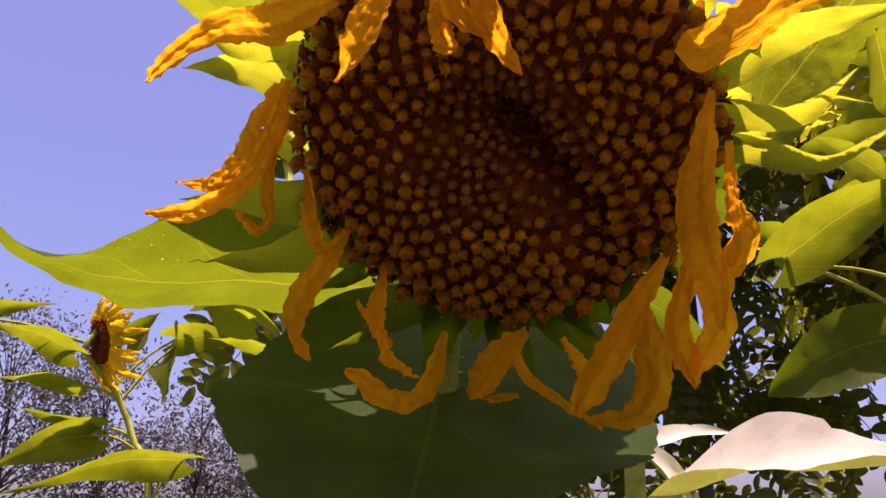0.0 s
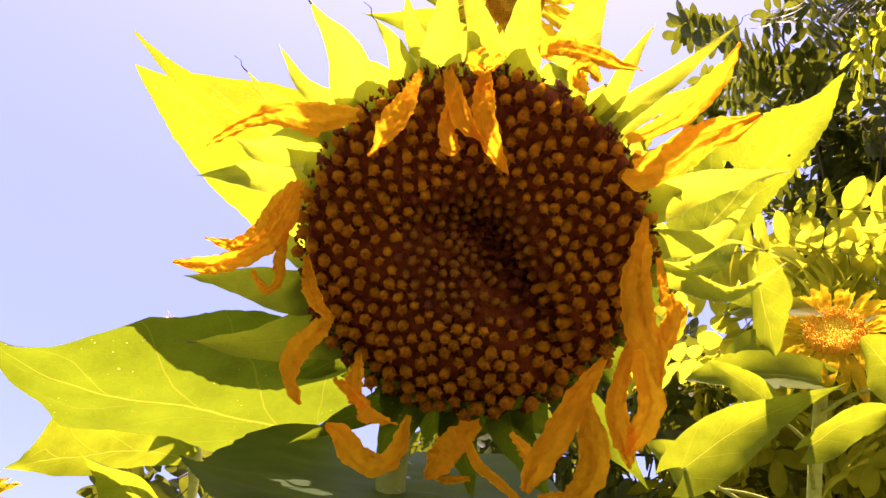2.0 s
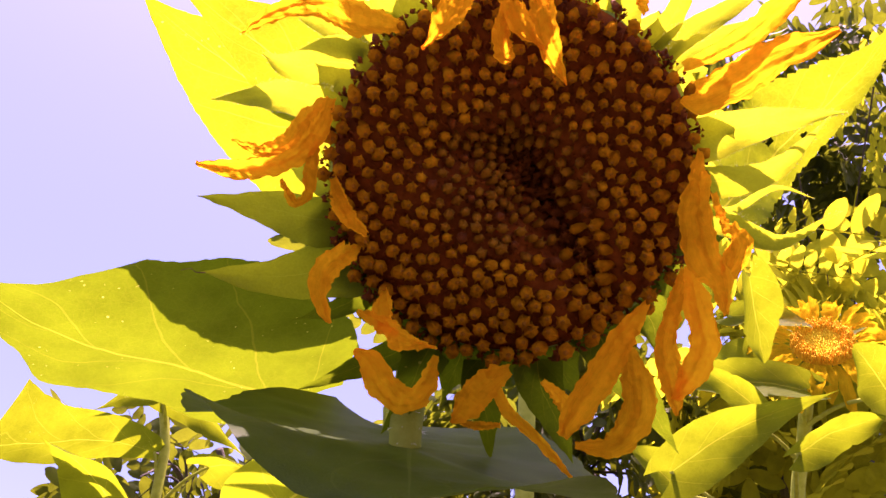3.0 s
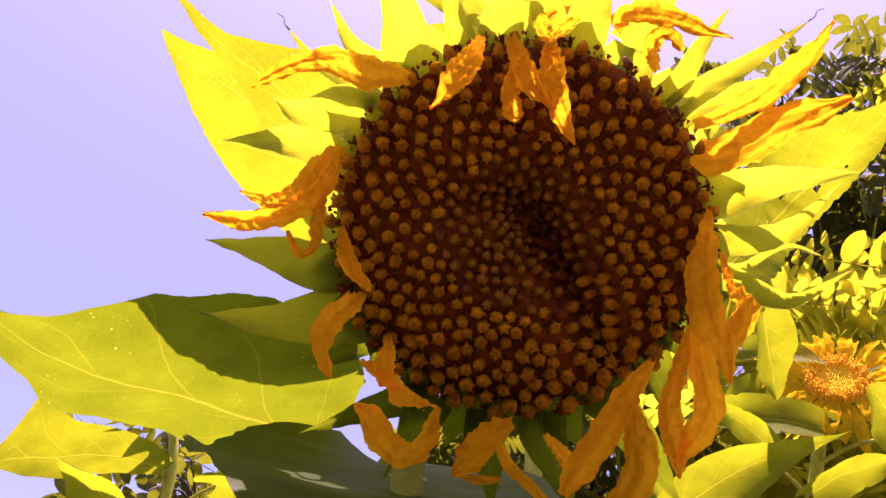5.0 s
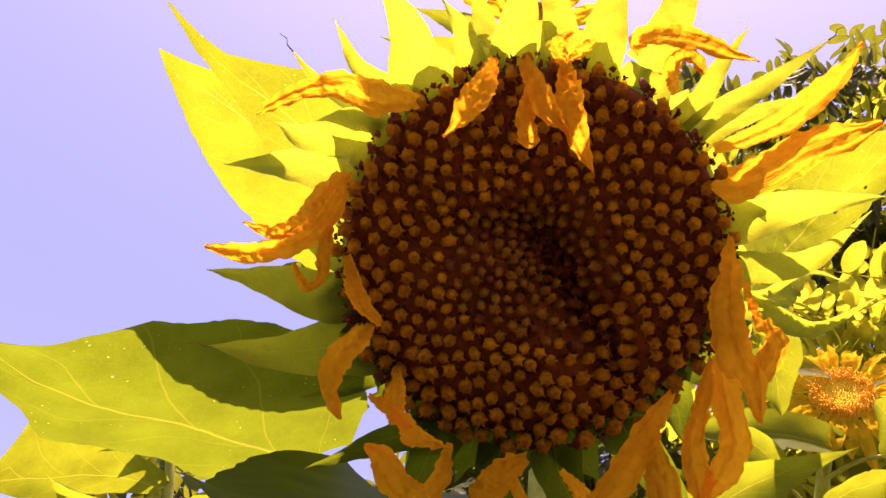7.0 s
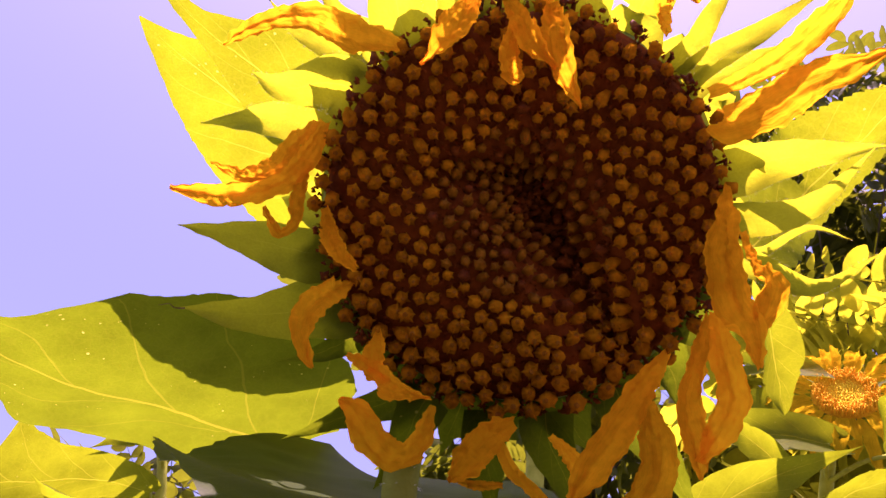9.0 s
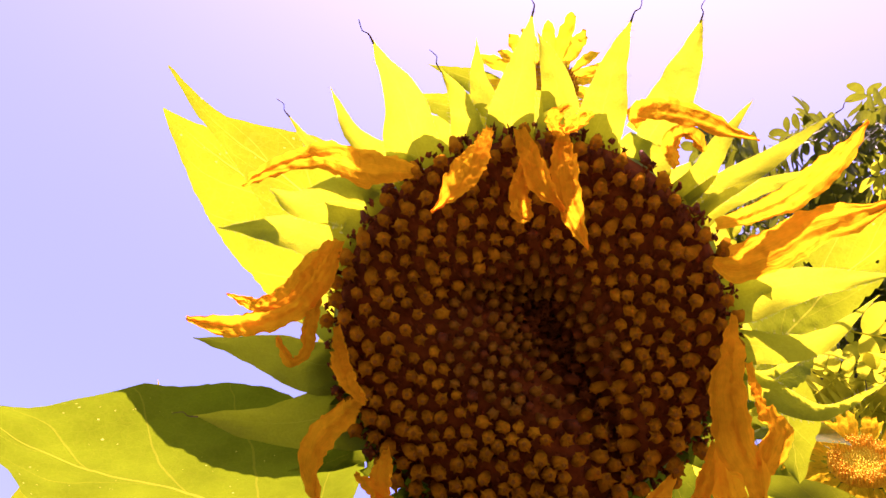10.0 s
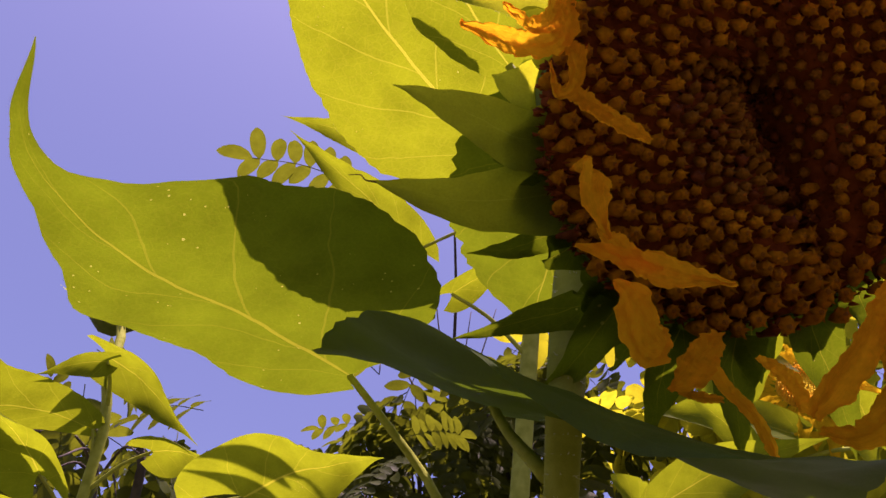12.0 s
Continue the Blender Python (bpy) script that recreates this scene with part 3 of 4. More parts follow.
FRINGED = []
BRACTS = [
    (24, [(-46.9, 68.7, -6.0), (-51.0, 86.4, 0.0), (-61.7, 106.1, 10.0)]),
    (14, [(-27.4, 76.8, -8.0), (-31.0, 87.8, -8.0), (-38.9, 98.8, -10.0)]),
    (20, [(-11.2, 79.3, -6.0), (-8.3, 96.3, -5.0), (-4.8, 118.9, 0.0)]),
    (14, [(-18.1, 80.5, -14.0), (-24.1, 95.1, -18.0), (-25.7, 111.5, -18.0)]),
    (18, [(7.3, 83.4, -12.0), (4.5, 97.7, -14.0), (-2.3, 114.3, -18.0)]),
    (19, [(22.6, 83.7, -6.0), (25.6, 99.8, -8.0), (32.0, 119.3, -10.0)]),
    (20, [(46.5, 86.7, -8.0), (53.0, 103.2, -12.0), (58.6, 121.1, -18.0)]),
    (11, [(60.4, 62.3, -8.0), (67.1, 75.6, -8.0), (78.3, 91.2, -12.0)]),
    (11, [(67.2, 57.9, -8.0), (91.2, 71.5, -20.0), (117.7, 89.3, -34.0)]),
    (9, [(69.3, 52.6, -10.0), (86.3, 59.4, -15.0), (115.2, 67.8, -25.0)]),
    (13, [(-52.6, 61.3, -8.0), (-69.8, 71.9, -8.0), (-79.6, 89.9, -6.0)]),
    (10, [(-70.3, 57.2, -15.0), (-89.5, 67.2, -22.0), (-102.4, 80.5, -28.0)]),
    (24, [(-71.1, 46.8, -8.0), (-90.7, 44.7, -10.0), (-104.4, 50.4, -12.0)]),
    (18, [(-81.4, 29.8, -10.0), (-101.1, 32.7, -25.0), (-137.2, 30.2, -45.0)]),
    (24, [(-81.1, -18.6, -8.0), (-100.0, -12.8, 0.0), (-128.0, -6.6, 6.0)]),
    (30, [(-69.6, -37.9, -10.0), (-97.7, -43.3, -8.0), (-131.4, -40.9, -2.0)]),
    (14, [(-65.8, -54.0, -15.0), (-78.5, -59.3, -10.0), (-93.7, -62.1, -5.0)]),
    (18, [(-45.6, -78.4, -18.0), (-69.4, -86.9, -12.0), (-94.0, -96.5, -10.0)]),
    (20, [(-39.4, -85.5, -10.0), (-45.5, -101.6, -15.0), (-57.5, -121.1, -20.0)]),
    (20, [(-11.1, -92.6, -10.0), (-8.7, -111.7, -18.0), (-6.3, -135.7, -25.0)]),
    (22, [(14.6, -91.4, -10.0), (22.8, -110.5, -15.0), (31.4, -133.2, -20.0)]),
    (22, [(45.2, -78.1, -10.0), (61.8, -99.5, -15.0), (79.4, -127.6, -20.0)]),
    (20, [(77.2, 16.8, -8.0), (98.9, 22.8, -10.0), (134.3, 28.3, -10.0)]),
    (16, [(79.2, -0.7, -6.0), (93.7, 7.0, 20.0), (104.5, 28.5, 45.0)]),
    (12, [(87.3, -17.4, -10.0), (112.5, -25.7, -10.0), (134.0, -10.9, -5.0)]),
    (5, [(92.7, -13.5, -14.0), (110.3, -3.9, -16.0), (128.3, -8.4, -18.0)]),
]
for i, (wide, mid) in enumerate(BRACTS):
    under = (mid[0][0] * 0.86, mid[0][1] * 0.86, -7.0)
    # lower bracts take the darker leaf material, which paints in the head's shade
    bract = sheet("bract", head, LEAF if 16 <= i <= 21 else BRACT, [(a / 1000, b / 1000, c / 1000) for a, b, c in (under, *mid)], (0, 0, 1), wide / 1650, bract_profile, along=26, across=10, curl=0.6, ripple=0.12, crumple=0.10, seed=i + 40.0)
    if not 14 <= i <= 21:
        FRINGED.append((bract, 10))
    if i in (0, 1, 2, 5, 6, 8, 11, 15):
        tip, last = Vector(mid[-1]) / 1000, Vector(mid[-2]) / 1000
        d = (tip - last).normalized()
        e = d.cross(Vector((0, 0, 1))) * (0.006 if i % 2 else -0.006)
        tube("tip_thread", head, THREAD, [tip - d * 0.002, tip + d * 0.002, tip + d * 0.004 + e * 0.25, tip + d * 0.008 + e * 0.1], [0.0004, 0.00022, 0.00015], count=10, sides=4)

# a second row of shorter bracts behind, closing the collar of the head
for k in range(24):
    a = radians(15.0 * k)
    c, s = math.cos(a), math.sin(a)
    far = (0.100 if 16 < k < 24 else 0.088) + 0.007 * math.sin(k * 2.7)
    back = -0.016 + 0.010 * math.sin(k * 1.3)
    # lower half again in leaf material, its shade put into the colour
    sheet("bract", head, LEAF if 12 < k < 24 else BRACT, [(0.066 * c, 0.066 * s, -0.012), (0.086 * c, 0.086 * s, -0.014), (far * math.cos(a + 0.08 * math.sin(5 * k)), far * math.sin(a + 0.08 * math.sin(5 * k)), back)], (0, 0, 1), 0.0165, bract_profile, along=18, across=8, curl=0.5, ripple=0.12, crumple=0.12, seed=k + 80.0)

edge_hair("bract_hair", head, FRINGED, 0.0010, 0.0005)

# stem with its hooked neck
STEM_WAY = [ROOT @ Vector(p) for p in ((0.05, 0.40, 0.0), (0.030, 0.572, 0.686), (0.000, 0.463, 1.276), (0.005, 0.397, 1.568), (0.000, 0.366, 1.685), (0.010, 0.364, 1.755), (0.028, 0.333, 1.799), (0.030, 0.307, 1.789), (0.028, 0.292, 1.775))]
STEM_RADII = [0.011, 0.010, 0.0085, 0.0068, 0.0060, 0.0060, 0.0062, 0.0065, 0.012]
main_stem = tube("stem", plant, STEM, STEM_WAY, STEM_RADII, count=60, sides=14, bumps=0.03)


def build_hairs(stem_points, radii, count, parent):
    rnd = random.Random(3)
    way, tan, _ = spline(stem_points, 200)
    thick = np.interp(np.linspace(0, 1, 200), np.linspace(0, 1, len(radii)), radii)
    verts, faces = [], []
    for k in range(count):
        i = rnd.randrange(90, 196)
        d = np.array([rnd.gauss(0, 1), rnd.gauss(0, 1), rnd.gauss(0, 1)])
        d -= tan[i] * (d @ tan[i])
        d /= np.linalg.norm(d)
        e = np.cross(d, tan[i]) * 0.00012
        foot, tip = way[i] + d * thick[i] * 0.97, way[i] + d * (thick[i] + rnd.uniform(0.0012, 0.0028)) + tan[i] * rnd.uniform(-0.001, 0.001)
        at = len(verts)
        verts += [foot + e, foot - e, foot + tan[i] * 0.0002, tip]
        faces += [(at, at + 1, at + 3), (at + 1, at + 2, at + 3), (at + 2, at, at + 3)]
    ob = mesh_object("stem_hair", verts, faces, [HAIR], parent, label="short white bristles")
    ob["kind"] = "stuff"


def leaf(parent, offset, mid, facing, wide, petiole=None, mat=LEAF, label="", profile=leaf_profile, **kw):
    """A heart-shaped toothed sunflower leaf with its stalk."""
    shape = dict(along=44, across=18, fold=0.18, curl=0.5, ripple=0.10, crumple=0.05, teeth=0.10, lobe=0.75)
    shape.update(kw)
    ob = sheet("leaf", parent, mat, [offset @ Vector(p) for p in mid], facing, wide / 2, profile, label=label, **shape)
    if petiole:
        tube("petiole", ob, STEM, [offset @ Vector(p) for p in petiole], [0.0022, 0.0026, 0.0034], count=14, sides=8)
    return ob


build_hairs(STEM_WAY, STEM_RADII, 1800, main_stem)
# the broad leaf beside the head, spread flat: where along it, and how wide on either side
BROAD = (
    ((0, 0.05, 0.12, 0.24, 0.4, 0.58, 0.66, 0.75, 0.80, 0.86, 0.93, 1), (0.028, 0.062, 0.083, 0.096, 0.094, 0.078, 0.058, 0.034, 0.015, 0.0055, 0.0025, 0.0002)),
    ((0, 0.04, 0.1, 0.2, 0.38, 0.53, 0.60, 0.73, 0.86, 1), (0.008, 0.030, 0.040, 0.045, 0.049, 0.056, 0.036, 0.015, 0.0045, 0.0002)),
)
broad = leaf(plant, ROOT, [(-0.051, 0.542, 1.768), (-0.107, 0.503, 1.760), (-0.167, 0.468, 1.747), (-0.211, 0.429, 1.745), (-0.235, 0.398, 1.755), (-0.237, 0.366, 1.776)], (0.0, -0.05, -1.0), 0.19, [(-0.051, 0.542, 1.768), (-0.026, 0.515, 1.722), (-0.002, 0.503, 1.685), (0.000, 0.397, 1.568)], label="broad leaf half in shade", outline=BROAD, along=60, rise=0.027, fold=0.0, curl=0.15, lobe=0.15, teeth=0.035, teeth_count=24, ripple=0.05)
# the drooping leaf under the head, with the head's shade put into its colour
leaf(plant, ROOT, [(0.000, 0.452, 1.716), (0.000, 0.39, 1.682), (-0.006, 0.32, 1.638), (-0.014, 0.258, 1.598)], (0.05, -0.55, 0.83), 0.20, [(0.000, 0.452, 1.727), (0.0, 0.425, 1.69), (0.0, 0.385, 1.65)], label="dark drooping leaf in the shade of the head", mat=SHADED_LEAF, fold=-0.05, curl=0.15, teeth=0.03, profile=round_profile)
# the two small leaves above and behind the head
UPPER = (
    ((0, 0.1, 0.3, 0.5, 0.65, 0.8, 1), (0.02, 0.05, 0.064, 0.064, 0.053, 0.022, 0.0005)),
    ((0, 0.08, 0.2, 0.35, 0.5, 0.65, 0.8, 0.9, 1), (0.02, 0.045, 0.064, 0.067, 0.060, 0.045, 0.027, 0.011, 0.0005)),
)
upper = leaf(plant, ROOT, [(0.0, 0.440, 1.886), (-0.04, 0.420, 1.889), (-0.087, 0.391, 1.893), (-0.128, 0.361, 1.895), (-0.153, 0.345, 1.896), (-0.171, 0.327, 1.896)], (0.0, -0.05, -1.0), 0.12, [(0.0, 0.440, 1.886), (0.012, 0.42, 1.86), (0.01, 0.37, 1.74)], label="small upper leaf lit from above", mat=YOUNG_LEAF, outline=UPPER, along=50, lobe=0.1, curl=0.15, fold=0.0, teeth=0.035, ripple=0.05)
SECOND = (
    ((0, 0.15, 0.36, 0.48, 0.62, 0.75, 0.86, 1), (0.02, 0.045, 0.041, 0.032, 0.021, 0.009, 0.0035, 0.0005)),
    ((0, 0.15, 0.3, 0.37, 0.57, 0.76, 1), (0.01, 0.02, 0.026, 0.0245, 0.014, 0.0045, 0.0005)),
)
second = leaf(plant, ROOT, [(-0.041, 0.337, 1.830), (-0.061, 0.324, 1.833), (-0.087, 0.306, 1.836), (-0.114, 0.288, 1.838), (-0.133, 0.274, 1.840), (-0.148, 0.255, 1.841)], (0.0, -0.1, -1.0), 0.075, [(-0.041, 0.337, 1.830), (-0.02, 0.345, 1.81), (0.01, 0.362, 1.75)], mat=YOUNG_LEAF, outline=SECOND, along=44, lobe=0.1, curl=0.15, fold=0.0, teeth=0.03, ripple=0.05)
for ob in (broad, upper, second):
    edge_hair("leaf_hair", ob, [(ob, 18)], 0.0009, 0.0008)
# an unseen broad leaf added over the back of the head to shade the leaf and bracts beneath
leaf(plant, ROOT, [(0.032, 0.345, 1.825), (0.034, 0.386, 1.845), (0.046, 0.452, 1.855), (0.070, 0.536, 1.84)], (0.1, 0.1, 1.0), 0.155, [(0.032, 0.345, 1.825), (0.030, 0.325, 1.81), (0.03, 0.320, 1.795)], curl=0.2, fold=0.0, profile=round_profile)
# the leaf with holes on the other side
HOLED = (((0, 0.2, 0.5, 0.8, 1), (0.014, 0.020, 0.015, 0.007, 0.0005)), ((0, 0.2, 0.5, 0.8, 1), (0.014, 0.032, 0.032, 0.016, 0.0005)))
leaf(plant, ROOT, [(0.121, 0.277, 1.753), (0.163, 0.268, 1.802), (0.183, 0.234, 1.818), (0.182, 0.201, 1.816)], (-0.2, -0.55, -0.8), 0.058, label="leaf with insect holes", mat=YOUNG_LEAF, outline=HOLED, along=90, across=40, holes=((0.52, 0.25, 0.012, 0.09), (0.40, -0.30, 0.030, 0.16), (0.46, -0.42, 0.018, 0.12), (0.63, 0.40, 0.008, 0.06)), lobe=0.2, curl=0.2, fold=0.05, profile=oval_profile)


# ---- other sunflowers ----
def plain_head(parent, place, facing, radius, petals, length, seed, droop=0.2, mat=FRESH, disc=RING, core=CORE, spiky=1.0, cup=0.0):
    """A smaller flower head: domed disc, calyx, petals in two rows and bracts."""
    rnd = random.Random(seed)
    profile = [(radius * a, radius * b) for a, b in ((0.01, 0.02), (0.2, 0.03), (0.35, 0.10), (0.5, 0.16), (0.7, 0.17), (0.9, 0.10), (1.0, 0.0))]
    v, f = revolve_data(profile, 32)
    ob = mesh_object("flower_head", v, f, [disc], parent, label="brown and ochre flower disc")
    ob.matrix_local = Matrix.Translation(place) @ Vector(facing).to_track_quat("Z", "Y").to_matrix().to_4x4()
    back = [(radius, -0.001), (radius * 0.95, -0.006), (radius * 0.6, -0.02), (0.012, -0.035)]
    if cup:
        back = [(radius, 0.004), (radius * 1.06, -0.010), (radius * 0.95, -0.028), (radius * 0.5, -0.044), (0.012, -0.052)]
    v, f = revolve_data(back, 24)
    mesh_object("calyx", v, f, [CALYX], ob)
    verts, faces, slots = [], [], []
    for k in range(420):
        r = radius * 0.97 * math.sqrt((k + 0.5) / 420)
        a = k * 2.399963
        base = np.array([r * math.cos(a), r * math.sin(a), radius * 0.12])
        at = len(verts)
        w = radius * 0.036
        h = radius * (rnd.uniform(0.10, 0.26) if r > radius * 0.55 else rnd.uniform(0.02, 0.08))
        for j in range(4):
            verts.append(base + (w * math.cos(1.57 * j), w * math.sin(1.57 * j), -radius * 0.05))
        for j in range(4):
            verts.append(base + (0.8 * w * math.cos(1.57 * j), 0.8 * w * math.sin(1.57 * j), h))
        faces += [(at + j, at + (j + 1) % 4, at + 4 + (j + 1) % 4, at + 4 + j) for j in range(4)] + [(at + 4, at + 5, at + 6, at + 7)]
        slots += [0 if r > radius * 0.55 else 1] * 5
    florets = mesh_object("floret_cushion", verts, faces, [disc, core], ob, slots=slots)
    florets["kind"] = "stuff"
    for k in range(petals):
        a = 2 * math.pi * (k + rnd.uniform(-0.3, 0.3)) / petals
        reach = length * rnd.uniform(0.75, 1.1)
        lift = rnd.uniform(-0.5, 0.35) - droop
        c, s = math.cos(a), math.sin(a)
        mid = [(radius * 0.95 * c, radius * 0.95 * s, 0.0), ((radius + 0.5 * reach) * c, (radius + 0.5 * reach) * s, 0.25 * reach * (lift + 0.4)), ((radius + reach) * c, (radius + reach) * s, reach * lift)]
        sheet("petal", ob, mat, mid, (0, 0, 1), length * rnd.uniform(0.11, 0.19), leaflet_profile, along=12, across=6, curl=0.8, crumple=0.6, twist=rnd.uniform(-0.6, 0.6), seed=seed + k)
    spikes = int(12 * spiky)
    for k in range(spikes):
        a = 2 * math.pi * (k + 0.3 * rnd.random()) / spikes
        c, s = math.cos(a), math.sin(a)
        reach = length * 0.75 * spiky
        mid = [(radius * 0.85 * c, radius * 0.85 * s, -0.008), ((radius + 0.4 * reach) * c, (radius + 0.4 * reach) * s, -0.012), ((radius + reach) * c, (radius + reach) * s, -0.02 + cup * reach + rnd.uniform(-0.01, 0.01))]
        sheet("bract", ob, BRACT, mid, (0, 0, 1), length * (0.2 + 0.25 * cup), bract_profile, along=8, across=4, curl=0.6, seed=seed + k)
    return ob


BG_LEAVES = [
    ("A", (-0.703, 1.51, 1.942), (-0.822, 1.382, 1.971), 0.075),
    ("A", (-0.888, 1.455, 1.996), (-0.726, 1.477, 2.027), 0.045),
    ("A", (-0.634, 1.586, 1.979), (-0.592, 1.638, 2.056), 0.065),
    ("A", (-0.546, 1.616, 1.992), (-0.388, 1.61, 1.983), 0.08),
    ("A", (-0.536, 1.591, 1.973), (-0.523, 1.514, 1.841), 0.115),
    ("A", (-0.686, 1.53, 1.878), (-0.787, 1.39, 1.87), 0.055),
    ("A", (-0.654, 1.535, 1.795), (-0.745, 1.421, 1.822), 0.065),
    ("A", (-0.65, 1.516, 1.787), (-0.77, 1.398, 1.712), 0.095),
    ("A", (-0.481, 1.54, 1.744), (-0.71, 1.319, 1.667), 0.09),
    ("B", (-0.253, 1.247, 2.018), (-0.452, 1.077, 1.918), 0.13),
    ("B", (-0.284, 1.294, 1.899), (-0.366, 1.223, 1.898), 0.05),
    ("B", (-0.266, 1.299, 1.891), (-0.303, 1.203, 1.827), 0.07),
    ("B", (-0.243, 1.309, 1.867), (-0.187, 1.275, 1.817), 0.07),
    ("B", (-0.259, 1.17, 2.081), (-0.331, 1.135, 2.019), 0.045),
    ("B", (-0.267, 1.21, 2.112), (-0.113, 1.167, 1.99), 0.09),
    ("B", (-0.167, 1.22, 1.993), (-0.072, 1.128, 1.951), 0.08),
    ("B", (-0.286, 1.187, 1.918), (-0.36, 1.054, 1.939), 0.1),
    ("B", (-0.05, 1.045, 1.886), (0.062, 0.861, 1.882), 0.17),
    ("T", (0.083, 0.642, 2.434), (-0.023, 0.606, 2.414), 0.045),
    ("T", (0.093, 0.674, 2.409), (-0.057, 0.643, 2.391), 0.065),
    ("T", (0.099, 0.695, 2.391), (0.146, 0.685, 2.32), 0.07),
    ("R", (0.459, 0.726, 2.108), (0.525, 0.831, 2.057), 0.072),
    ("R", (0.574, 0.829, 2.025), (0.418, 0.881, 2.037), 0.07),
    ("R", (0.373, 0.831, 1.892), (0.548, 0.741, 1.974), 0.075),
    ("R", (0.517, 0.795, 1.918), (0.618, 0.761, 1.962), 0.055),
    ("R", (0.627, 0.755, 1.987), (0.563, 0.713, 2.022), 0.08),
    ("R", (0.54, 0.905, 2.182), (0.609, 0.825, 2.123), 0.05),
    ("R", (0.46, 0.808, 1.796), (0.313, 0.779, 1.733), 0.085),
    ("R", (0.468, 0.994, 1.939), (0.386, 0.957, 1.98), 0.06),
    ("R", (0.548, 0.921, 2.018), (0.459, 0.925, 1.978), 0.06),
    ("R", (0.589, 0.909, 2.116), (0.473, 0.886, 2.048), 0.08),
    ("R", (0.498, 0.818, 1.975), (0.426, 0.825, 2.036), 0.04),
    ("W", (0.159, 0.536, 1.632), (0.24, 0.414, 1.635), 0.095),
    ("W", (0.141, 0.58, 1.664), (0.196, 0.563, 1.671), 0.022),
    ("W", (0.158, 0.536, 1.627), (0.108, 0.525, 1.669), 0.022),
    ("W", (0.146, 0.599, 1.662), (0.074, 0.612, 1.663), 0.02),
    ("T", (0.118, 1.047, 2.325), (-0.116, 0.982, 2.43), 0.1),
    ("T", (0.008, 0.956, 2.43), (-0.135, 0.963, 2.434), 0.05),
    ("T", (0.111, 0.833, 2.09), (0.18, 0.774, 2.125), 0.05),
]


TURN = {
    "A": lambda i: (0.25 * math.sin(i), -0.75, -0.6 + 0.3 * math.sin(3 * i)),
    "B": lambda i: (0.25 * math.sin(i), -0.5, -0.8 + 0.2 * math.sin(3 * i)),
    "T": lambda i: (0.1, -0.5, -0.8),
    "R": lambda i: (0.25 * math.sin(i), -0.75, -0.5 + 0.5 * math.sin(3 * i)),
    "W": lambda i: (0.1, -0.72, 0.7),
}


# the two-pointed leaf of the young plant, wide on one side only
LOBED = (
    ((0, 0.06, 0.19, 0.45, 0.62, 0.73, 0.82, 0.85, 0.88, 0.93, 1), (0.006, 0.024, 0.036, 0.056, 0.068, 0.084, 0.106, 0.060, 0.024, 0.009, 0.001)),
    ((0, 0.1, 0.3, 0.5, 0.8, 1), (0.006, 0.014, 0.034, 0.036, 0.020, 0.001)),
)
LEAF_EXTRA = {9: dict(outline=LOBED, fold=0.0, curl=0.1, lobe=0.3, teeth=0.02, along=44), 23: dict(profile=leaf_profile)}
LEAF_FACING = {9: (0.62, -0.30, -0.72), 21: (0.2, -0.8, -0.6), 22: (0.0, -1.0, 0.1), 24: (0.1, -0.7, -0.7), 27: (0.3, -1.0, 0.15), 31: (0.1, -0.6, -0.8)}


def background_plant(key, foot, stem, radii, label):
    ob = thing("sunflower", foot, label, "sunflower", "sunflowers")
    back = Matrix.Translation(-Vector(foot))
    tube("stem", ob, STEM, [back @ Vector(p) for p in stem], radii, count=40, sides=10)
    for i, (k, base, tip, wide) in enumerate(BG_LEAVES):
        if k != key:
            continue
        b, t = Vector(base), Vector(tip)
        near = spline(stem, 60)[0]
        low = near[np.argmin(np.linalg.norm(near - np.array(b) + (0, 0, 0.05), axis=1))]
        sag = Vector((0, 0, 0.06 * (t - b).length))
        mid = [b, b.lerp(t, 0.35) + sag, b.lerp(t, 0.7) + sag * 0.6, t]
        shape = dict(along=26, across=10, fold=0.15, seed=float(i), mat=SUNLIT_LEAF if key == "W" else LEAF if i == 27 else YOUNG_LEAF, profile=oval_profile if key in "RW" else leaf_profile)
        shape.update(LEAF_EXTRA.get(i, {}))
        leaf(ob, back, mid, LEAF_FACING.get(i, TURN[key](i)), wide * (1.1 if key == "R" else 1.0), None if i in (21, 31) else [tuple(b), tuple((b + Vector(low)) / 2 + Vector((0, 0, 0.01))), tuple(low)], **shape)
    return ob, back


ob, back = background_plant("A", (-0.50, 1.70, 0.0), [(-0.50, 1.70, 0.0), (-0.52, 1.64, 0.9), (-0.539, 1.548, 1.659), (-0.583, 1.566, 1.772), (-0.635, 1.551, 1.882), (-0.684, 1.519, 1.936), (-0.686, 1.512, 1.967), (-0.666, 1.516, 1.985)], [0.012, 0.011, 0.009, 0.008, 0.007, 0.006, 0.006, 0.006], "small sunflower seen from the side on a pale bent stem")
plain_head(ob, back @ Vector((-0.656, 1.525, 1.965)), (-0.76, -0.60, -0.20), 0.044, 32, 0.060, 3, droop=0.45, disc=CHAFF, core=MAROON)
ob, back = background_plant("B", (-0.24, 1.40, 0.0), [(-0.24, 1.40, 0.0), (-0.24, 1.36, 1.0), (-0.235, 1.268, 1.916), (-0.257, 1.246, 2.088), (-0.270, 1.295, 2.204), (-0.299, 1.352, 2.280)], [0.014, 0.013, 0.010, 0.009, 0.008, 0.007], "tall young sunflower with a half-open yellow bud")
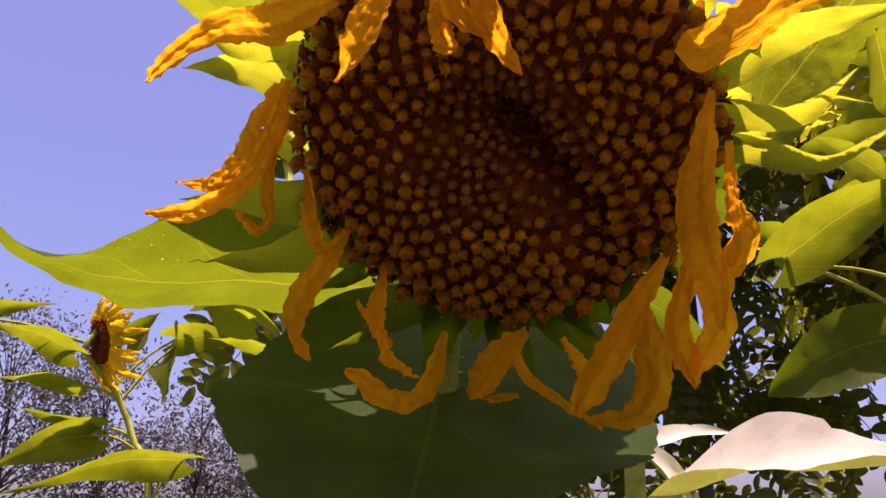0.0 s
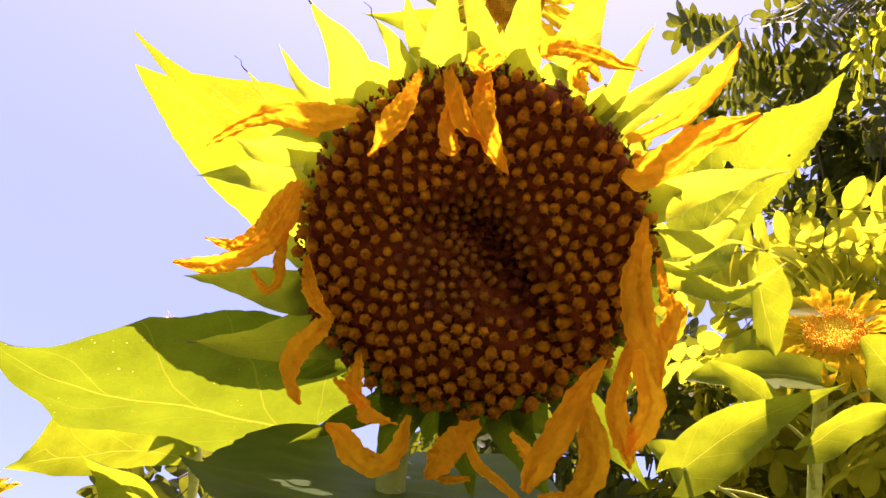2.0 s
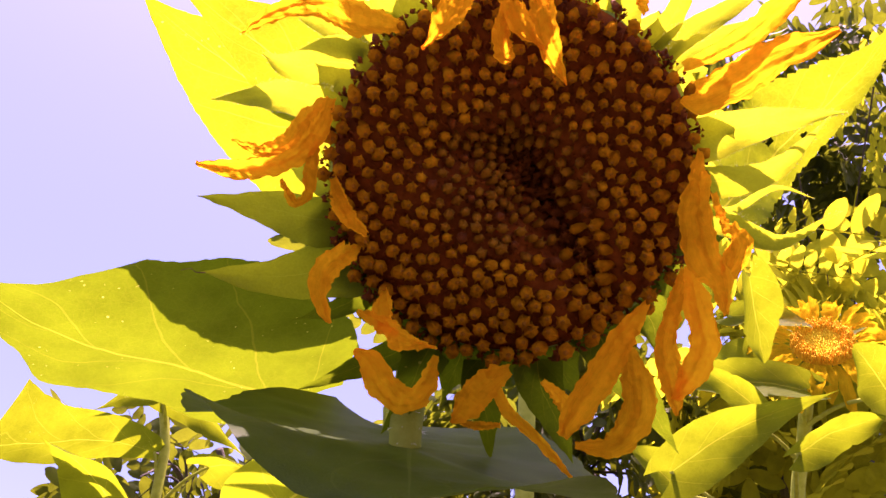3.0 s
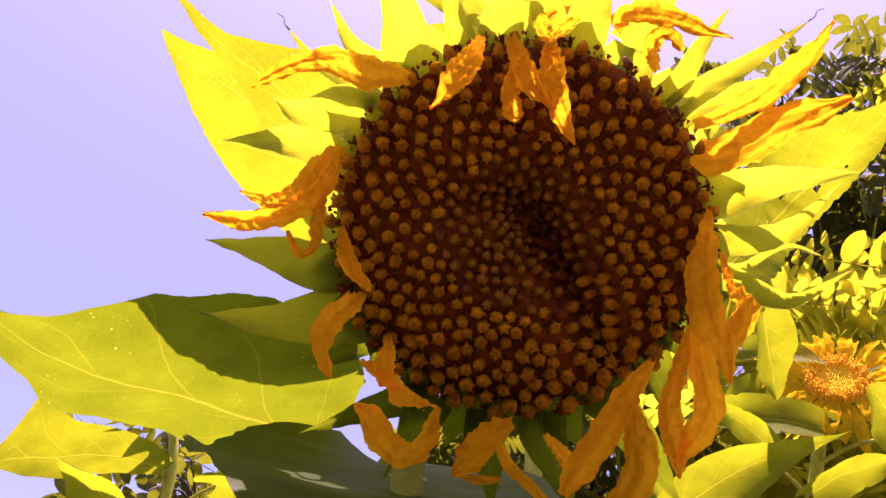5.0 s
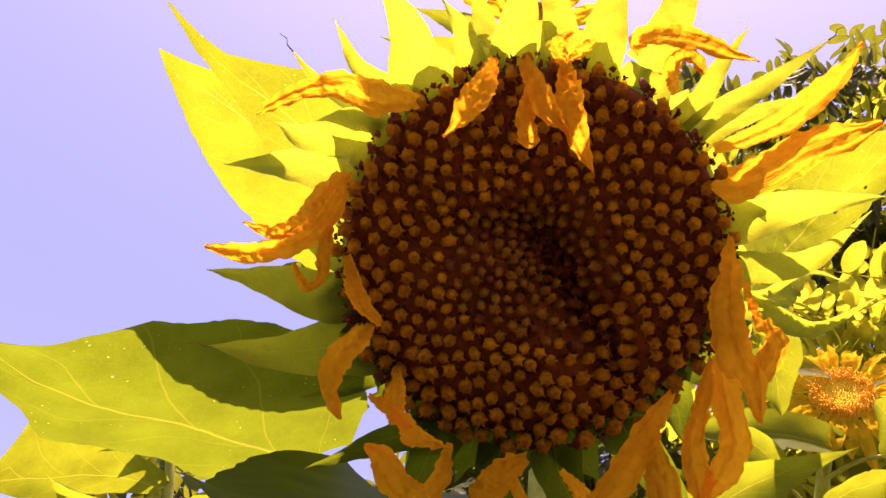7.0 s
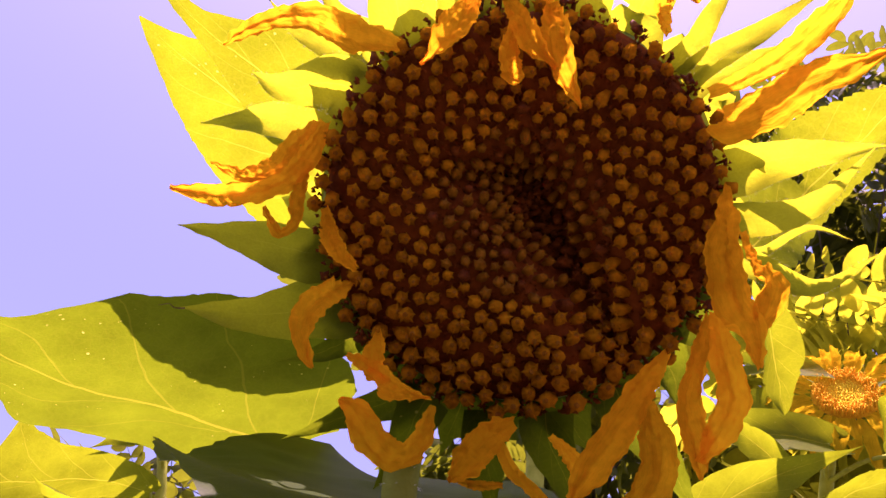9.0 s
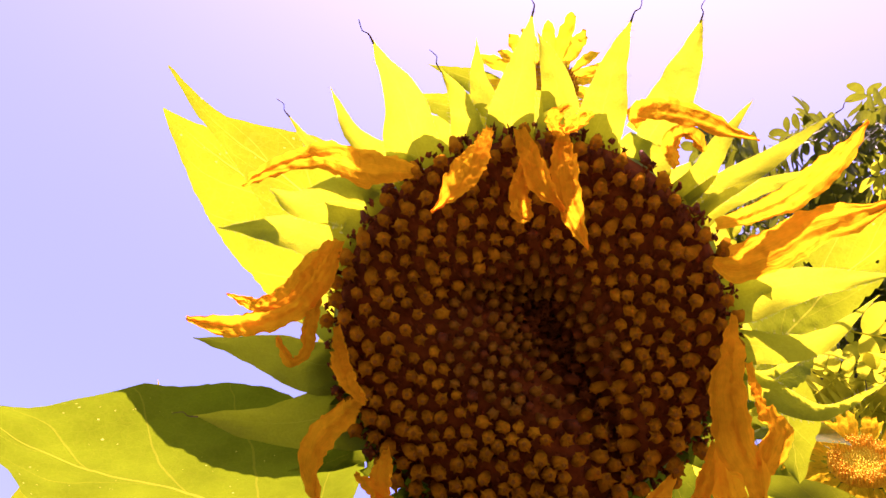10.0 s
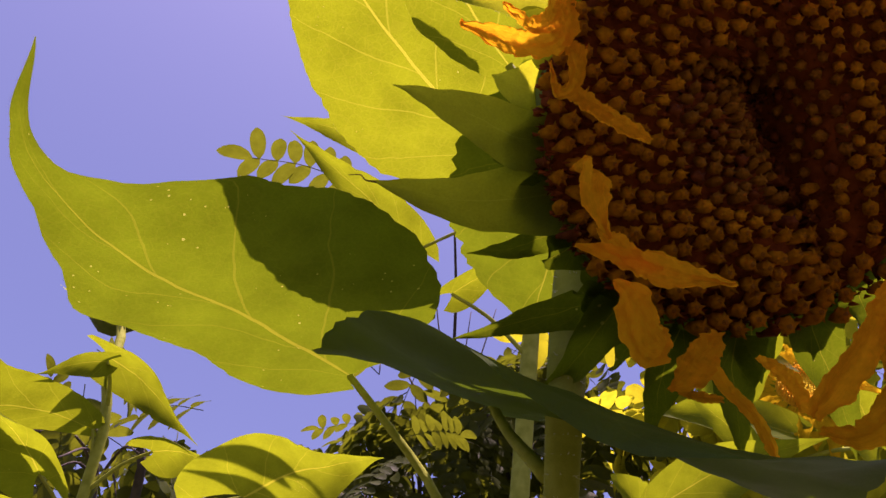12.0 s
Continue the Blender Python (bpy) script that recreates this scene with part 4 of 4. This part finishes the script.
plain_head(ob, back @ Vector((-0.299, 1.358, 2.291)), (0.1, -0.5, 0.85), 0.046, 44, 0.030, 7, droop=-1.1, spiky=2.2, cup=0.45)
ob, back = background_plant("T", (0.20, 0.95, 0.0), [(0.20, 0.95, 0.0), (0.18, 0.90, 1.0), (0.214, 0.794, 2.321), (0.187, 0.713, 2.416), (0.147, 0.629, 2.452)], [0.014, 0.013, 0.011, 0.010, 0.009], "tall sunflower in full yellow bloom behind")
plain_head(ob, back @ Vector((0.142, 0.618, 2.436)), (-0.1, -0.70, -0.55), 0.040, 22, 0.06, 12, droop=0.0)
ob, back = background_plant("R", (0.62, 1.05, 0.0), [(0.62, 1.05, 0.0), (0.62, 1.0, 0.9), (0.610, 0.985, 1.774), (0.620, 0.912, 2.015), (0.625, 0.854, 2.111)], [0.014, 0.013, 0.011, 0.010, 0.009], "yellow sunflower with a brown and ochre disc")
plain_head(ob, back @ Vector((0.620, 0.830, 2.102)), (-0.44, -0.80, 0.25), 0.041, 30, 0.060, 17, droop=0.25)


# leaves low down with full sun painted as pale colour, and a dark one in shade
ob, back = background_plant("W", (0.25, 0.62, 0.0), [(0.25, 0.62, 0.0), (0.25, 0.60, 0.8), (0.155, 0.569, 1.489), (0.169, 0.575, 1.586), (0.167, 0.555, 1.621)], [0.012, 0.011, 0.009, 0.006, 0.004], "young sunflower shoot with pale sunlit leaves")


# ---- trees ----
def pinnate_data(seed, pairs=6, length=0.34, leaflet=0.10):
    """A compound leaf: a stalk along x with pairs of oval leaflets and one at its end."""
    rnd = random.Random(seed)
    verts, faces, uvs = [], [], []

    def add(v, f, u):
        at = len(verts)
        verts.extend(v)
        faces.extend(tuple(i + at for i in face) for face in f)
        uvs.extend(u)

    bend = rnd.uniform(0.05, 0.12)
    stalk = [(0, 0, 0), (0.5 * length, 0, bend * 0.3), (length, 0, -bend * 0.3)]
    add(*tube_data(stalk, [0.002, 0.0012], count=8, sides=4))
    way = spline(stalk, 50)[0]
    for k in range(pairs):
        p = way[int(8 + 38 * k / (pairs - 1))]
        for sign in (-1, 1):
            d = Vector((rnd.uniform(0.25, 0.5), sign, rnd.uniform(-0.4, 0.1))).normalized()
            reach = leaflet * rnd.uniform(0.8, 1.1)
            mid = [p, p + np.array(d) * reach * 0.5 + (0, 0, 0.006), p + np.array(d) * reach]
            add(*sheet_data(mid, (0.2 * rnd.uniform(-1, 1), 0, 1), leaflet * 0.22, leaflet_profile, along=7, across=4, fold=0.12, seed=k))
    add(*sheet_data([way[-1], way[-1] + (leaflet * 0.5, 0, 0), way[-1] + (leaflet, 0, -0.02)], (0, 0, 1), leaflet * 0.22, leaflet_profile, along=7, across=4, fold=0.12))
    return verts, faces, uvs


PINNATE = []
for k in range(10):
    v, f, u = pinnate_data(k + 30, pairs=5 + k % 3)
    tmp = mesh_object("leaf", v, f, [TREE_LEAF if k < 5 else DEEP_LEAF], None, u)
    PINNATE.append(tmp.data)
    bpy.data.objects.remove(tmp)


def compound_tree(corners, depth, count, seed, label, scale=1.0, wood=1.0, deep=0, fronds=(), frond_kinds=(7,)):
    """A tree whose compound leaves droop from its limbs within the space between four corners and some depth."""
    rnd = random.Random(seed)
    foot = (Vector(corners[2]) + Vector(corners[3])) / 2 + Vector(depth) * 0.6
    foot.z = 0.0
    ob = thing("tree", foot, label, "tree", "trees")
    a, b, c, d = (Vector(p) - foot for p in corners)
    top = (a + b) / 2
    low = (c + d) / 2
    tube("trunk", ob, BARK, [(0, 0, 0), Vector((0, 0, low.z * 0.5)), low * 0.4 + Vector((0, 0, low.z * 0.6)), top * 0.6 + Vector((0, 0, top.z * 0.4))], [0.05 * scale * wood, 0.04 * scale * wood, 0.03 * scale * wood, 0.012 * scale * wood], count=20, sides=10, bumps=0.05)
    ends, hubs = [], []
    for k in range(5):
        u, w = (k + 0.5) / 5, rnd.uniform(0.3, 0.9)
        hub = a.lerp(b, u).lerp(c.lerp(d, u), w) + Vector(depth) * rnd.uniform(0.5, 1.0)
        start = Vector((low.x * 0.4, low.y * 0.4, max(0.4, min(low.z, hub.z - rnd.uniform(0.3, 0.6)))))
        tube("limb", ob, BARK, [start, start.lerp(hub, 0.5) + Vector((0, 0, -0.05)), hub], [0.016 * wood * scale**2, 0.010 * wood * scale**2, 0.005 * wood * scale], count=12, sides=7)
        hubs.append(hub)
    for k, (base, tip) in enumerate(fronds):
        base, tip = Vector(base) - foot, Vector(tip) - foot
        hub = min(hubs, key=lambda h: (h - base).length)
        tube("twig", ob, BARK, [hub, hub.lerp(base, 0.5) + Vector((0, 0, 0.05)), base], [0.005, 0.003, 0.002], count=8, sides=5)
        x = (tip - base).normalized()
        y = Vector((0.0, 0.3, 0.95)).cross(x).normalized()
        lf = new("leaf", PINNATE[frond_kinds[k % len(frond_kinds)]])
        lf.parent = ob
        lf.matrix_local = Matrix.Translation(base) @ Matrix((x, y, x.cross(y))).transposed().to_4x4() @ Matrix.Scale((tip - base).length / 0.44, 4)
    for k in range(max(6, count // 6) if count else 0):
        u, w = rnd.random(), rnd.random()
        end = a.lerp(b, u).lerp(c.lerp(d, u), w) + Vector(depth) * rnd.uniform(0.0, 1.0)
        hub = min(hubs, key=lambda h: (h - end).length)
        tube("twig", ob, BARK, [hub, hub.lerp(end, 0.5) + Vector((0, 0, 0.04)), end], [0.005, 0.003, 0.0012], count=8, sides=5)
        ends.append(end)
    for k in range(count):
        end = ends[k % len(ends)]
        p = end + Vector((rnd.gauss(0, 0.10), rnd.gauss(0, 0.10), rnd.gauss(0, 0.10))) * scale
        x = Vector((rnd.gauss(-0.1, 0.6), rnd.gauss(-0.15, 0.35), rnd.gauss(-0.55, 0.35))).normalized()
        z = Vector((rnd.gauss(0.05, 0.3), rnd.gauss(0.45, 0.3), rnd.gauss(0.75, 0.25)))
        y = z.cross(x).normalized()
        z = x.cross(y)
        turn = Matrix((x, y, z)).transposed().to_4x4()
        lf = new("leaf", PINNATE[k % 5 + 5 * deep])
        lf.parent = ob
        lf.matrix_local = Matrix.Translation(p) @ turn @ Matrix.Scale(scale * rnd.uniform(0.75, 1.15), 4)
    return ob


compound_tree(
    ((1.329, 1.583, 3.427), (1.743, 1.445, 3.427), (1.329, 1.790, 2.461), (1.743, 1.721, 2.461)), (0.156, 0.272, -0.437), 0, 3, "ash-leaved tree with paired oval leaflets in full sun", 0.9, 0.5,
    fronds=(
        ((1.145, 1.191, 2.841), (1.104, 1.348, 2.456)), ((1.060, 1.220, 2.777), (0.851, 1.312, 2.623)), ((1.246, 1.144, 2.899), (1.196, 1.263, 2.595)), ((0.995, 1.289, 2.520), (0.847, 1.294, 2.391)),
        ((1.206, 1.274, 2.571), (1.086, 1.315, 2.378)), ((0.925, 1.490, 2.289), (0.811, 1.519, 2.189)), ((1.028, 1.427, 2.271), (0.953, 1.443, 2.159)), ((1.027, 1.221, 2.911), (0.916, 1.321, 2.794)),
        ((1.253, 1.000, 3.197), (1.058, 1.118, 3.071)), ((1.159, 1.053, 3.041), (1.021, 1.116, 2.900)), ((1.217, 1.064, 2.985), (1.107, 1.138, 2.810)),
    ),
    frond_kinds=(2, 0, 4, 1, 3),
)
compound_tree(((0.813, 1.199, 2.719), (1.095, 1.020, 2.653), (0.826, 1.569, 2.134), (1.155, 1.360, 2.088)), (0.25, 0.5, 0.25), 135, 2, "ash-leaved tree with drooping compound leaves in full sun", 0.85)
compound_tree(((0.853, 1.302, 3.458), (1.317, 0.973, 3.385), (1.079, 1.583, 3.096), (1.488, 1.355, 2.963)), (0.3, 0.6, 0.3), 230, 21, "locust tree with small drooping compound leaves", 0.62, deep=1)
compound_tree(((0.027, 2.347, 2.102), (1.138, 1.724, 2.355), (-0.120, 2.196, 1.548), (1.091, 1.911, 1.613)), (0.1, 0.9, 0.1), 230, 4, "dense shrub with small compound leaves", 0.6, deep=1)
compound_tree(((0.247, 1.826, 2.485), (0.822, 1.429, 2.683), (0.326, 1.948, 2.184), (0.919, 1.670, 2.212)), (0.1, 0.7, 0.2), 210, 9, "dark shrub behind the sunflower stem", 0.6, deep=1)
compound_tree(((0.199, 1.978, 3.442), (0.690, 1.752, 3.498), (0.429, 2.285, 3.024), (0.860, 2.105, 3.048)), (0.0, 0.3, 0.1), 0, 6, "slender tree with drooping compound leaves", 1.0, 0.3, fronds=(((0.189, 2.068, 3.426), (-0.297, 2.002, 3.371)), ((0.376, 2.232, 3.125), (-0.231, 2.120, 3.179)), ((0.410, 2.361, 2.923), (-0.003, 2.319, 3.080))))
compound_tree(((-0.431, 1.835, 2.278), (-0.071, 1.794, 2.411), (-0.431, 1.901, 2.109), (0.056, 1.879, 2.208)), (0.0, 0.5, 0.2), 26, 8, "young tree with compound leaves behind the sunflowers", 0.75, deep=1, fronds=(((-0.385, 1.60, 2.150), (-0.565, 1.67, 2.285)), ((-0.33, 1.62, 2.12), (-0.40, 1.60, 2.30)), ((-0.20, 1.62, 2.16), (-0.28, 1.58, 2.03))), frond_kinds=(6, 8, 5))


def far_tree(foot, height, radius, seed):
    rnd = random.Random(seed)
    ob = thing("tree", foot, "distant thin-leaved tree in haze", "tree", "distant trees")
    tube("trunk", ob, BARK, [(0, 0, 0), (0.1, 0, height * 0.5), (0, 0, height * 0.95)], [0.05, 0.03, 0.008], count=12, sides=8)
    verts, faces, uvs = [], [], []
    for b in range(40):
        z = height * rnd.uniform(0.25, 1.0)
        a = rnd.uniform(0, 6.28)
        r = radius * rnd.uniform(0.3, 1.0) * (1.15 - z / height) ** 0.5
        end = np.array([r * math.cos(a), r * math.sin(a), z])
        v, f, u = tube_data([(0, 0, z * 0.8), end * (0.5, 0.5, 0.95), end], [0.02, 0.01, 0.004], count=5, sides=4)
        at = len(verts)
        verts.extend(v), uvs.extend(u)
        faces.extend(tuple(i + at for i in face) for face in f)
        for k in range(150):
            p = end + np.array([rnd.gauss(0, 0.28), rnd.gauss(0, 0.28), rnd.gauss(0, 0.2)])
            d = np.array([rnd.gauss(0, 1), rnd.gauss(0, 1), rnd.gauss(0, 1)])
            e = np.cross(d, (rnd.gauss(0, 1), 0.3, rnd.gauss(0, 1)))
            d, e = 0.050 * d / np.linalg.norm(d), 0.020 * e / np.linalg.norm(e)
            at = len(verts)
            verts.extend([p - d, p - e, p + d, p + e]), uvs.extend([(0, 0), (-1, 0.5), (0, 1), (1, 0.5)])
            faces.append((at, at + 1, at + 2, at + 3))
    mesh_object("crown", verts, faces, [HAZY_LEAF], ob, uvs)


for k, (x, y, h, r) in enumerate(((-6.2, 11.5, 4.7, 1.6), (-5.0, 12.0, 4.3, 1.5), (-3.7, 12.5, 3.8, 1.5), (-7.6, 11.0, 4.8, 1.6), (-2.6, 13.0, 3.7, 1.5))):
    far_tree((x, y, 0.0), h, r, 50 + k)
